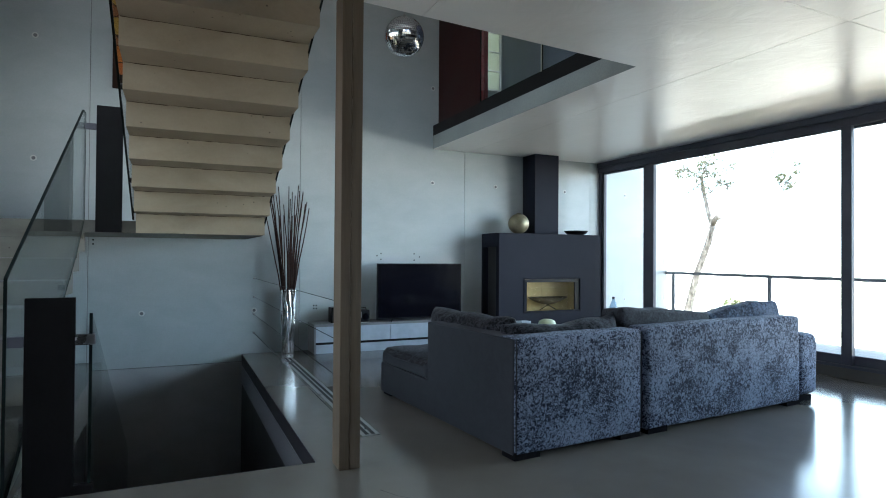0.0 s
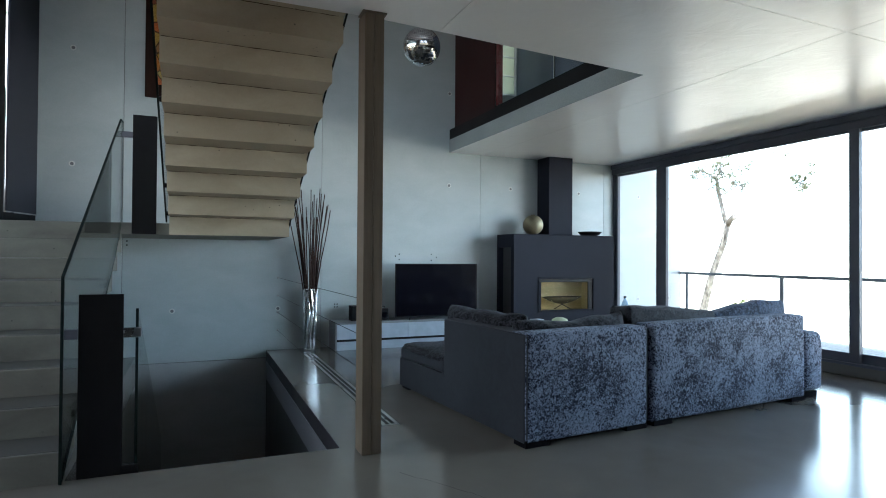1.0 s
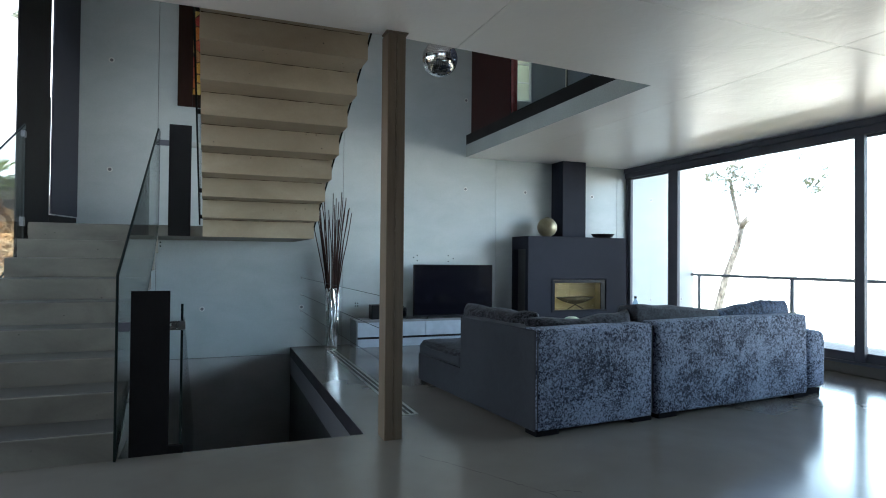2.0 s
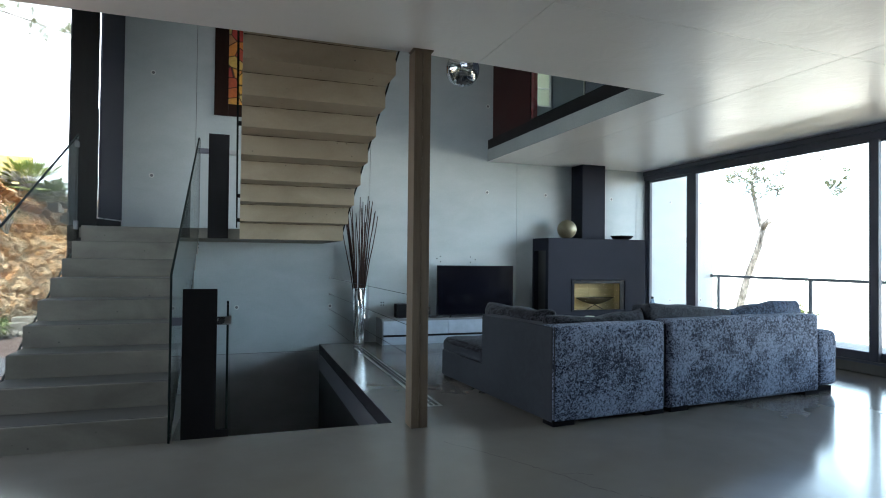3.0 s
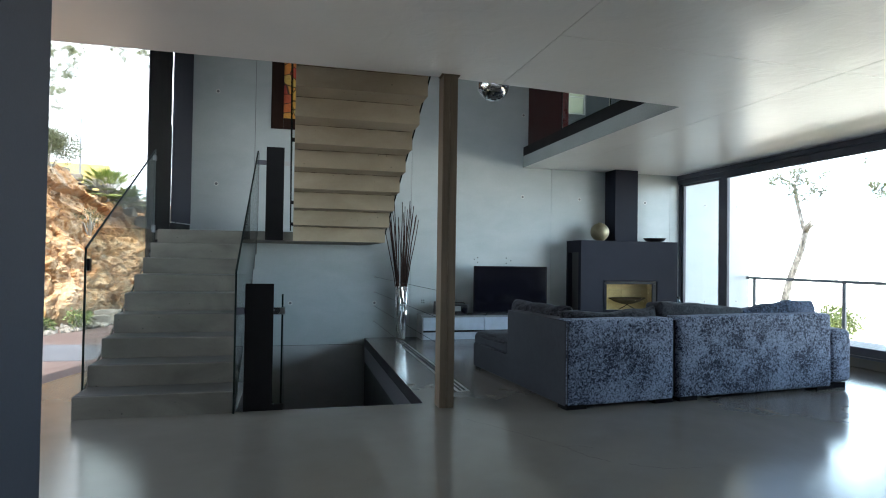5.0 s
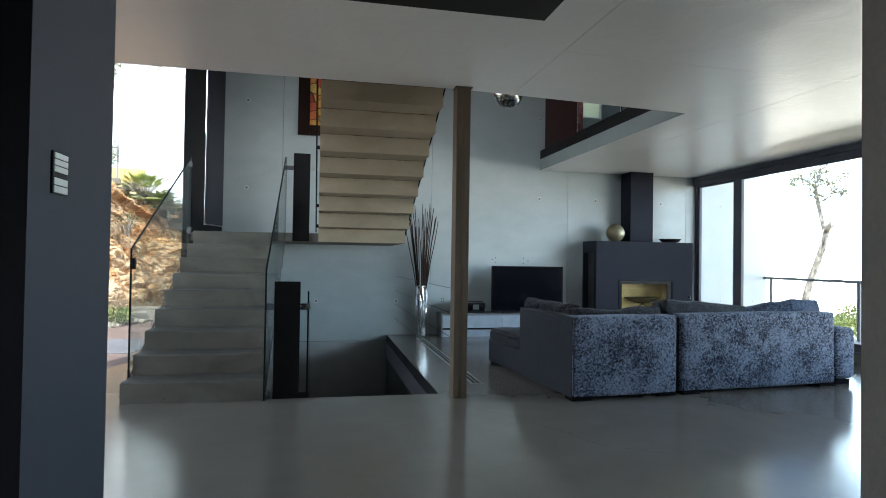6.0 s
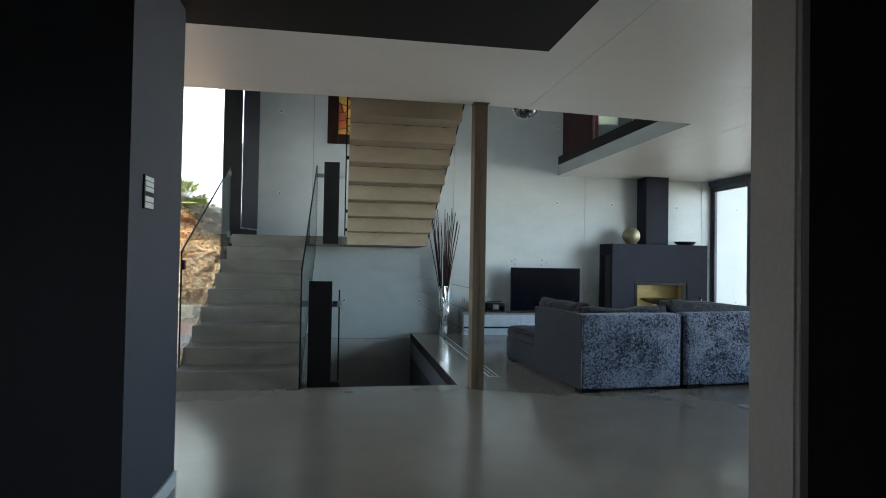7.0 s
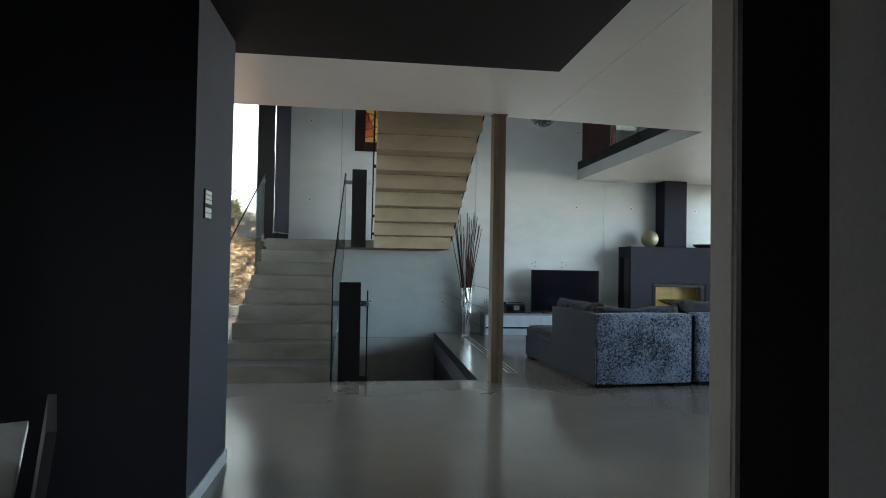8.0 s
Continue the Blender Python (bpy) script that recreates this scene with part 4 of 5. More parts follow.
for nm, dims in (("front_panel", (FX0 + 0.10, OX0, FY0, FY1, 0, 1.625)), ("front_panel", (OX1, FX1, FY0, FY1, 0, 1.625)), ("lintel", (OX0, OX1, FY0, FY1, OZ1, 1.625)), ("base", (OX0, OX1, FY0, FY1, 0, OZ0)),
                 ("side_panel", (FX0, FX0 + 0.10, FY0, FY0 + 0.09, 0, 1.625)), ("side_panel", (FX0, FX0 + 0.10, FY1 - 0.05, FY1, 0, 1.625)), ("side_lintel", (FX0, FX0 + 0.10, FY0 + 0.09, FY1 - 0.05, 1.43, 1.625))):
    part(nm, solid(*dims), HEARTH, fp)
part("niche", solid(FX0 + 0.085, FX0 + 0.099, FY0 + 0.09, FY1 - 0.05, 0.02, 1.43), BLACK_PANEL, fp, "black recess in the side")
part("cap", solid(FX0 - 0.003, FX1 + 0.003, FY0 - 0.003, FY1, 1.6255, 1.634, bevel=0.002, seg=1), HEARTH, fp)
surround = part("surround", solid(OX0, OX1, FY0 - 0.012, FY0 + 0.02, OZ1 - 0.028, OZ1, bevel=0.002, seg=1), FIREBOX, fp, "dark metal firebox surround")
for dims in ((OX0, OX0 + 0.028, OZ0, OZ1 - 0.029), (OX1 - 0.028, OX1, OZ0, OZ1 - 0.029), (OX0 + 0.029, OX1 - 0.029, OZ0, OZ0 + 0.03)):
    part("bar", solid(dims[0], dims[1], FY0 - 0.012, FY0 + 0.02, dims[2], dims[3], bevel=0.002, seg=1), FIREBOX, surround)
dr = part("firebox_door", solid(OX0 + 0.03, OX1 - 0.03, FY0 + 0.004, FY0 + 0.03, OZ1 - 0.075, OZ1 - 0.031), BLACK_PLASTIC, fp, "framed glass door")
part("side_bar", solid(OX0 + 0.03, OX0 + 0.06, FY0 + 0.004, FY0 + 0.03, OZ0 + 0.031, OZ1 - 0.076), FIREBOX, dr)
part("side_bar", solid(OX1 - 0.11, OX1 - 0.03, FY0 + 0.004, FY0 + 0.03, OZ0 + 0.031, OZ1 - 0.076), BLACK_PLASTIC, dr)
g = part("glass", solid(OX0 + 0.06, OX1 - 0.11, FY0 + 0.012, FY0 + 0.018, OZ0 + 0.031, OZ1 - 0.076), FIRE_GLASS, dr)
g.visible_shadow = False
part("knob", solid(-0.02, 0.02, FY0 - 0.004, FY0 + 0.003, OZ1 - 0.07, OZ1 - 0.055, bevel=0.002, seg=1), BLACK_PLASTIC, dr)
lining = part("lining", solid(OX0 + 0.001, OX1 - 0.001, FY0 + 0.33, FY0 + 0.36, OZ0 + 0.001, OZ1 - 0.001), VERMICULITE, fp, "cream firebrick lining")
brick_me = mesh_of("firebrick", solid(-0.258, 0.258, -0.012, 0.012, -0.0885, 0.0885, bevel=0.0025, seg=1), VERMICULITE)
for r in range(3):
    for c in range(2):
        ob = new("firebrick", brick_me)
        ob.parent = lining
        ob.location = (OX0 + 0.264 + 0.517 * c, FY0 + 0.317, OZ0 + 0.09 + 0.178 * r)
for x in (OX0 + 0.012, OX1 - 0.012):
    part("cheek", solid(x - 0.011, x + 0.011, FY0 + 0.04, FY0 + 0.30, OZ0 + 0.002, OZ1 - 0.002), VERMICULITE, lining)
part("hearth_base", solid(OX0 + 0.03, OX1 - 0.03, FY0 + 0.04, FY0 + 0.30, OZ0 + 0.001, OZ0 + 0.02), VERMICULITE, lining)
grate = part("grate", lathe(bmesh.new(), [(0.0, 0.105), (0.10, 0.115), (0.24, 0.155), (0.365, 0.215), (0.352, 0.222), (0.25, 0.205), (0.12, 0.20), (0.0, 0.20)], 28), IRON, fp, "shallow metal fire tray", True)
grate.matrix_local = Matrix.Translation((0.05, FY0 + 0.17, OZ0)) @ Matrix.Diagonal((1.0, 0.34, 1.0, 1.0))
for sx in (-1, 1):
    part("grate_leg", tube(bmesh.new(), [(0.05 + sx * 0.16, FY0 + 0.17, OZ0 + 0.02), (0.05, FY0 + 0.17, OZ0 + 0.10), (0.05 - sx * 0.10, FY0 + 0.17, OZ0 + 0.15)], 0.007, 6), BLACK_STEEL, fp, "crossed dark leg", True)
whole("flue_casing", solid(-0.22, 0.22, -0.175, 0.175, 0, CEIL - 1.635, bevel=0.004), HEARTH, "anthracite steel flue casing on the fireplace", "flue", (4.39, 4.375, 1.634))

vase = thing("round_vase", "round antique gold vase on the fireplace", "vase", (3.89, 4.22, 1.634))
prof = [(0.055, 0.0)] + [(0.158 * math.sin(a), 0.153 - 0.156 * math.cos(a)) for a in [0.36 + 0.125 * k for k in range(20)]]
prof += [(0.035, 0.302), (0.032, 0.314), (0.026, 0.314), (0.024, 0.29)]
part("body", lathe(bmesh.new(), prof, 44), BRONZE, vase, "", True)
whole("shallow_bowl", lathe(bmesh.new(), [(0.0, 0.0), (0.10, 0.0), (0.155, 0.022), (0.188, 0.06), (0.192, 0.068), (0.184, 0.068), (0.15, 0.035), (0.09, 0.016), (0.0, 0.012)], 44),
      BLACK_PLASTIC, "shallow black bowl on the fireplace", "bowl", (4.95, 4.2, 1.634), smooth=True)

# ---- television bench ----
bench = thing("tv_bench", "low white lacquered television bench with a grey top", "tv bench", (2.0, 4.34, 0))
part("plinth", solid(-1.20, 1.25, -0.17, 0.19, 0.0, 0.115), GLOSS_WHITE, bench)
part("shadow_gap", solid(-1.205, 1.255, -0.18, 0.19, 0.116, 0.148), BLACK_PLASTIC, bench, "dark shadow gap")
for a, b in ((-1.21, -0.20), (-0.195, 0.60), (0.605, 1.26)):
    part("drawer", solid(a, b, -0.205, 0.19, 0.149, 0.352, bevel=0.003), GLOSS_WHITE, bench)
part("side", solid(-1.232, -1.212, -0.20, 0.20, 0.0, 0.352, bevel=0.002, seg=1), GREY_TOP, bench)
part("top", solid(-1.235, 1.265, -0.212, 0.205, 0.353, 0.385, bevel=0.003), GREY_TOP, bench)

tv = thing("television", "large flat black television on two feet", "television", (2.263, 4.24, 0.385))
part("back", solid(-0.60, 0.60, -0.03, 0.035, 0.06, 0.76, bevel=0.012), BLACK_PLASTIC, tv)
part("bezel", solid(-0.638, 0.638, -0.06, -0.031, 0.028, 0.795, bevel=0.004), BLACK_PLASTIC, tv)
part("screen", solid(-0.626, 0.626, -0.0625, -0.0603, 0.048, 0.784), SCREEN, tv, "glossy dark screen")
for x in (-0.40, 0.40):
    f = tube(bmesh.new(), [(x - 0.06, -0.15, 0.008), (x, -0.03, 0.035), (x + 0.06, 0.11, 0.008)], 0.009, 6)
    part("foot", f, BLACK_PLASTIC, tv, "", True)

ster = thing("stereo", "black portable stereo on the television bench", "stereo", (1.37, 4.30, 0.385))
part("case", solid(-0.17, 0.17, -0.08, 0.08, 0.0, 0.165, bevel=0.02), BLACK_PLASTIC, ster)
for x in (-0.11, 0.11):
    s = bmesh.new()
    bmesh.ops.create_cone(s, cap_ends=True, segments=20, radius1=0.05, radius2=0.042, depth=0.012, matrix=pose(x, -0.083, 0.075, 90, 0, 0))
    part("speaker", s, SCREEN, ster, "round speaker cone")
part("panel", solid(-0.05, 0.05, -0.084, -0.079, 0.06, 0.14, bevel=0.001, seg=1), BRUSHED, ster, "grey control panel")
part("handle", tube(bmesh.new(), [(-0.14, 0, 0.16), (-0.13, 0, 0.19), (0.13, 0, 0.19), (0.14, 0, 0.16)], 0.007, 6), BLACK_PLASTIC, ster, "", True)
whole("speaker_box", solid(-0.085, 0.085, -0.09, 0.09, 0, 0.205, bevel=0.005), BLACK_PLASTIC, "small black loudspeaker box on the bench", "loudspeaker", (1.10, 4.33, 0.385))

# ---- floor vase with willow sticks ----
fv = thing("floor_vase", "tall rippled chrome floor vase", "vase", (0.475, 4.40, 0.0))
part("body", lathe(bmesh.new(), [(0.062, 0.0), (0.072, 0.012)] + [(0.072 + 0.028 * k / 24, 0.02 + 0.80 * k / 24) for k in range(25)] + [(0.103, 0.835), (0.097, 0.835), (0.09, 0.78), (0.08, 0.5)], 110,
     lambda u, z: 1 + 0.085 * math.sin(2 * math.pi * 11 * u + 2.2 * math.sin(z * 9))), CHROME, fv, "", True)
sticks = thing("willow_sticks", "dark red-brown willow sticks standing in the floor vase", "dried branches", (0.475, 4.40, 0.35))
rng = random.Random(11)
for k in range(26):
    a = rng.uniform(0, 2 * math.pi)
    lean, ht = rng.uniform(0.03, 0.40), rng.uniform(1.45, 1.92)
    ca, sa = math.cos(a), min(math.sin(a), 0.12)
    pts = []
    for j in range(8):
        f = j / 7
        r = 0.045 + (lean - 0.02) * f ** 1.35
        pts.append((r * ca + rng.uniform(-0.008, 0.008) * f, max(min(r * sa, 0.13), -0.22) + rng.uniform(-0.008, 0.008) * f, ht * f))
    part("stick", tube(bmesh.new(), pts, [0.0105 - 0.0048 * j / 7 for j in range(8)], 6), WILLOW, sticks, "", True)


# ---- sofa ----
def soft_block(bm, x0, x1, y0, y1, z0, z1, puff=0.02, seed=0, cuts=10, rough=0.006, round_edge=0.03):
    """An upholstered block: rounded edges of an even radius, swollen and slightly uneven faces."""
    tmp = bmesh.new()
    box(tmp, -1, 1, -1, 1, -1, 1)
    bmesh.ops.subdivide_edges(tmp, edges=tmp.edges[:], cuts=cuts, use_grid_fill=True)
    c = Vector(((x0 + x1) / 2, (y0 + y1) / 2, (z0 + z1) / 2))
    h = Vector(((x1 - x0) / 2, (y1 - y0) / 2, (z1 - z0) / 2))
    segs, rim = cuts + 1, 3

    def spread(q, half):
        k = (q + 1) / 2 * segs
        if k <= rim:
            return -half + round_edge * k / rim
        if k >= segs - rim:
            return half - round_edge * (segs - k) / rim
        return -half + round_edge + (2 * half - 2 * round_edge) * (k - rim) / (segs - 2 * rim)

    for v in tmp.verts:
        p = Vector([spread(q, half) for q, half in zip(v.co, h)])
        q = Vector([a / half for a, half in zip(p, h)])
        inner = Vector([max(-hh + round_edge, min(hh - round_edge, a)) for a, hh in zip(p, h)])
        d = p - inner
        swell = Vector([(1 - q[(i + 1) % 3] ** 2) * (1 - q[(i + 2) % 3] ** 2) * (puff if q[i] > 0.99 else -puff if q[i] < -0.99 else 0) for i in range(3)])
        p = inner + (d.normalized() * min(d.length, round_edge) if d.length > 1e-6 else d)
        n = noise.noise((c + p) * 5 + Vector((seed * 7.1, 0, 0))) * rough
        v.co = c + p + swell + (d.normalized() * n if d.length > 1e-6 else d)
    me = bpy.data.meshes.new("tmp")
    tmp.to_mesh(me)
    tmp.free()
    bm.from_mesh(me)
    bpy.data.meshes.remove(me)
    return bm


def pillow(w, h, t, seed, droop=0.0):
    """A loose pillow standing in the xz plane, thick in y, with creases and pulled corners."""
    bm = bmesh.new()
    N = 44
    grids = []
    for side in (-1, 1):
        rows = []
        for i in range(N + 1):
            row = []
            for j in range(N + 1):
                u, v = 2 * i / N - 1, 2 * j / N - 1
                f = max(0.0, (1 - abs(u) ** 4) * (1 - abs(v) ** 3.4)) ** 0.5
                pinch = 1 - 0.10 * (1 - abs(u)) * abs(v) ** 3
                p = Vector((u * w / 2 * (1 - 0.06 * (1 - v * v)), side * t / 2 * f, (v * h / 2) * pinch))
                cr = noise.noise(Vector((p.x * 5 + seed * 3.3, p.z * 11, side + seed))) * 0.034 + noise.noise(Vector((p.x * 13, p.z * 20 + seed, side))) * 0.018 + abs(noise.noise(Vector((p.x * 9 + p.z * 7, p.z * 6 - p.x * 8, seed * 2.3)))) * -0.03
                gather = max(0.0, math.sin((p.x * 0.9 + p.z * 1.3) * 62 + 5 * noise.noise(p * 4 + Vector((seed, 0, 0))))) * max(0.0, noise.noise(Vector((p.x * 3.1 + seed * 5.7, p.z * 3, seed))) + 0.1)
                cr -= gather * 0.045
                p.y += side * cr * f
                p.z -= gather * 0.016 * max(v, 0)
                p.z += noise.noise(Vector((p.x * 4, seed * 1.7, 0))) * 0.03 * (v + 1) / 2 - droop * (1 - u * u) * max(v, 0)
                row.append(bm.verts.new(p))
            rows.append(row)
        grids.append(rows)
        for i in range(N):
            for j in range(N):
                q = (rows[i][j], rows[i + 1][j], rows[i + 1][j + 1], rows[i][j + 1])
                bm.faces.new(q if side < 0 else q[::-1])
    bmesh.ops.remove_doubles(bm, verts=bm.verts[:], dist=0.003)
    bmesh.ops.recalc_face_normals(bm, faces=bm.faces[:])
    return bm


sofa = thing("corner_sofa", "large corner sofa in blue-grey crushed velvet with a plain grey side", "sofa", (1.065, -0.335, 0), 5.0)
part("back_panel", soft_block(bmesh.new(), 0.0, 1.112, 0.0, 0.20, 0.032, 0.768, 0.008, 1, 14, 0.003, 0.018), VELVET, sofa, "crushed velvet back", True)
part("back_panel", soft_block(bmesh.new(), 1.176, 3.098, 0.0, 0.20, 0.032, 0.776, 0.010, 2, 16, 0.007, 0.026), VELVET, sofa, "crushed velvet back", True)
part("joint", solid(1.10, 1.19, 0.045, 0.18, 0.05, 0.745), VELVET_PLAIN, sofa)
part("arm", soft_block(bmesh.new(), 3.118, 3.425, 0.02, 1.0, 0.06, 0.605, 0.014, 3, 12, 0.006, 0.055), VELVET, sofa, "crushed velvet arm", True)
bm = prism(bmesh.new(), [(0.018, 0.030), (2.09, 0.030), (2.09, 0.295), (1.172, 0.295), (1.172, 0.762), (0.018, 0.762)], -0.010, 0.18)
bmesh.ops.dissolve_limit(bm, angle_limit=0.01, verts=bm.verts[:], edges=bm.edges[:])
bmesh.ops.bevel(bm, geom=bm.edges[:], offset=0.014, segments=3, profile=0.6, affect="EDGES")
part("side_panel", bm, VELVET_PLAIN, sofa, "plain grey side running on below the chaise")
part("piping", tube(bmesh.new(), [(-0.004, 0.03, 0.757), (-0.004, 0.6, 0.760), (-0.004, 1.16, 0.757)], 0.006, 6), VELVET_PLAIN, sofa, "", True)
part("piping", tube(bmesh.new(), [(0.004, 0.004, 0.06), (0.004, 0.004, 0.75), (0.012, 0.012, 0.765)], 0.005, 6), VELVET_PLAIN, sofa, "", True)
part("chaise_base", soft_block(bmesh.new(), 0.17, 0.98, 1.165, 2.085, 0.014, 0.293, 0.005, 5, 12, 0.004, 0.02), VELVET_PLAIN, sofa, "plain grey chaise base", True)
part("seat_base", soft_block(bmesh.new(), 0.21, 3.13, 0.20, 1.0, 0.028, 0.29, 0.005, 6, 12, 0.004, 0.02), VELVET_PLAIN, sofa, "", True)
chaise = part("chaise_cushion", soft_block(bmesh.new(), 0.0, 0.96, 1.18, 2.10, 0.285, 0.415, 0.012, 7, 14, 0.010, 0.045), VELVET_PLAIN, sofa, "plain grey sided chaise cushion", True)
part("cushion_top", soft_block(bmesh.new(), 0.012, 0.95, 1.19, 2.085, 0.36, 0.432, 0.040, 17, 16, 0.012, 0.034), VELVET_DARK, chaise, "dark velvet top", True)
part("piping", tube(bmesh.new(), [(-0.004, 1.22, 0.298), (-0.008, 1.6, 0.294), (-0.004, 2.06, 0.298)], 0.006, 6), VELVET_DARK, chaise, "", True)
part("corner_cushion", soft_block(bmesh.new(), 0.21, 0.97, 0.21, 1.18, 0.285, 0.43, 0.02, 8, 10, 0.01, 0.06), VELVET_DARK, sofa, "", True)
part("seat_cushion", soft_block(bmesh.new(), 0.98, 2.04, 0.21, 1.02, 0.285, 0.43, 0.02, 9, 10, 0.01, 0.06), VELVET_DARK, sofa, "", True)
part("seat_cushion", soft_block(bmesh.new(), 2.05, 3.11, 0.21, 1.02, 0.285, 0.43, 0.02, 10, 10, 0.01, 0.06), VELVET_DARK, sofa, "", True)
for x, y in ((-0.004, 0.004), (0.91, 0.004), (1.19, 0.004), (2.91, 0.004), (3.17, 0.05), (3.17, 0.85), (0.02, 1.95), (0.85, 1.95)):
    part("foot", solid(x, x + 0.20, y, y + 0.14, 0.0005, 0.05), BLACK_FELT, sofa)


def box_cushion(w, h, t, seed):
    """A boxed back cushion with soft corners, a sagging top and light creases."""
    bm = soft_block(bmesh.new(), -w / 2, w / 2, -t / 2, t / 2, -h / 2, h / 2, 0.024, seed, 20, 0.008, 0.026)
    for v in bm.verts:
        top = max(0.0, v.co.z / (h / 2))
        v.co.z += (noise.noise(Vector((v.co.x * 4.5, seed * 1.9, v.co.y * 3))) * 0.022 - 0.012 * (1 - (2 * v.co.x / w) ** 2)) * top
        v.co.y += noise.noise(Vector((v.co.x * 11, seed, v.co.z * 13))) * 0.008
    return bm


def loose_cushion(label, material, lx, ly, z, w, h, t, turn, tilt, seed, droop=0.0, roll=0.0, boxed=False):
    ob = tagged(new("cushion", mesh_of("cushion", box_cushion(w, h, t, seed) if boxed else pillow(w, h, t, seed, droop), material, True)), label, "cushion", "cushions on the sofa")
    ob.matrix_world = pose(1.065, -0.335, 0, 0, 0, 5.0) @ pose(lx, ly, z, tilt, roll, turn)
    return ob


loose_cushion("dark grey velvet back cushion leaning on the sofa side", VELVET_DARK, 0.24, 0.92, 0.615, 1.16, 0.49, 0.32, 90, 0, 1, 0.0)
loose_cushion("dark grey velvet back cushion slumped in the sofa corner", VELVET_DARK, 0.62, 0.27, 0.615, 1.06, 0.47, 0.34, 0, -8, 2, 0.02, -2.5)
loose_cushion("smooth grey velvet back cushion standing on the sofa", VELVET_GREY, 1.64, 0.30, 0.640, 1.03, 0.44, 0.22, 0, -8, 3, 0.0, 5.0, True)
loose_cushion("blue velvet back cushion standing on the sofa", VELVET_BLUE, 2.66, 0.30, 0.640, 0.98, 0.43, 0.22, 0, -8, 4, 0.0, -5.0, True)
TABLE_Z = 0.46
low = thing("coffee_table", "low dark coffee table behind the sofa back", "coffee table", (3.2, 2.08, 0))
part("tabletop", solid(-0.80, 0.80, -0.36, 0.36, TABLE_Z - 0.04, TABLE_Z, bevel=0.004), BLACK_PLASTIC, low)
for x in (-0.75, 0.75):
    for y in (-0.31, 0.31):
        part("leg", solid(x - 0.025, x + 0.025, y - 0.025, y + 0.025, 0, TABLE_Z - 0.04, bevel=0.003), BLACK_PLASTIC, low)
cand = thing("candle", "fat domed pale green candle on the coffee table", "candle", (2.93, 2.05, TABLE_Z))
part("wax", lathe(bmesh.new(), [(0.0, 0.0), (0.08, 0.0), (0.098, 0.03), (0.100, 0.07), (0.088, 0.105), (0.05, 0.124), (0.012, 0.128), (0.0, 0.128)], 28), WAX, cand, "", True)
part("wick", tube(bmesh.new(), [(0, 0, 0.126), (0.001, 0, 0.134), (0.003, 0, 0.140)], 0.002, 5), BLACK_PLASTIC, cand)
whole("small_box", solid(-0.065, 0.065, -0.05, 0.05, 0, 0.118, bevel=0.004), GLOSS_WHITE, "small pale box on the coffee table", "box", (2.62, 2.05, TABLE_Z), 8)
bot = thing("water_bottle", "clear plastic water bottle with a dark cap on the coffee table", "bottle", (3.865, 2.04, TABLE_Z))
part("body", lathe(bmesh.new(), [(0.0, 0.0), (0.044, 0.0), (0.047, 0.02), (0.045, 0.13), (0.047, 0.20), (0.046, 0.235), (0.03, 0.285), (0.016, 0.315), (0.015, 0.335)], 24), BOTTLE, bot, "", True)
part("label_band", lathe(bmesh.new(), [(0.0462, 0.10), (0.0475, 0.105), (0.0475, 0.185), (0.0462, 0.19)], 24), GREY_TOP, bot, "grey paper band", True)
part("cap", lathe(bmesh.new(), [(0.0165, 0.332), (0.017, 0.357), (0.0, 0.358)], 14), BLACK_PLASTIC, bot, "dark cap", True)

# ---- mirror ball over the stair hall ----
ball = thing("mirror_ball", "mirror ball of small square facets hung on a wire", "mirror ball", (1.075, 1.739, 3.373))
bm = bmesh.new()
R, ROWS_N = 0.187, 30
for i in range(ROWS_N):
    t0, t1 = math.pi * (i + 0.06) / ROWS_N, math.pi * (i + 0.94) / ROWS_N
    n = max(4, round(2 * ROWS_N * math.sin((t0 + t1) / 2)))
    for k in range(n):
        a0, a1 = 2 * math.pi * (k + 0.05) / n, 2 * math.pi * (k + 0.95) / n
        vs = [bm.verts.new((R * math.sin(t) * math.cos(a), R * math.sin(t) * math.sin(a), R * math.cos(t))) for t, a in ((t0, a0), (t1, a0), (t1, a1), (t0, a1))]
        bm.faces.new(vs)
tiles = part("mirror_tiles", bm, CHROME, ball, "small square mirror tiles")
tagged(tiles, kind="stuff")
s = bmesh.new()
bmesh.ops.create_uvsphere(s, u_segments=32, v_segments=20, radius=R * 0.985)
part("core", s, BLACK_PLASTIC, ball, "", True)
part("wire", tube(bmesh.new(), [(0, 0, R * 0.98), (0, 0, 1.2), (0, 0, TOP - 3.373)], 0.003, 6), BRUSHED, ball, "thin hanging wire", True)
part("cap", lathe(bmesh.new(), [(0.0, 0.215), (0.018, 0.21), (0.03, 0.185), (0.03, 0.175)], 16), BRUSHED, ball, "", True)

# ---- picture on the wall ----
pic = thing("framed_painting", "abstract painting in orange and yellow in a wide dark frame", "painting", (-1.07, WALL_Y, 3.27))
part("canvas", solid(-0.36, 0.36, -0.022, -0.014, 0.16, 1.30), CANVAS, pic, "orange and yellow abstract canvas")
for dims in ((-0.52, -0.335, -0.05, -0.002, 0.0, 1.46), (0.335, 0.52, -0.05, -0.002, 0.0, 1.46), (-0.334, 0.334, -0.05, -0.002, 0.0, 0.165), (-0.334, 0.334, -0.05, -0.002, 1.295, 1.46)):
    part("frame_bar", solid(*dims, bevel=0.006), DARK_WOOD, pic, "dark brown frame")

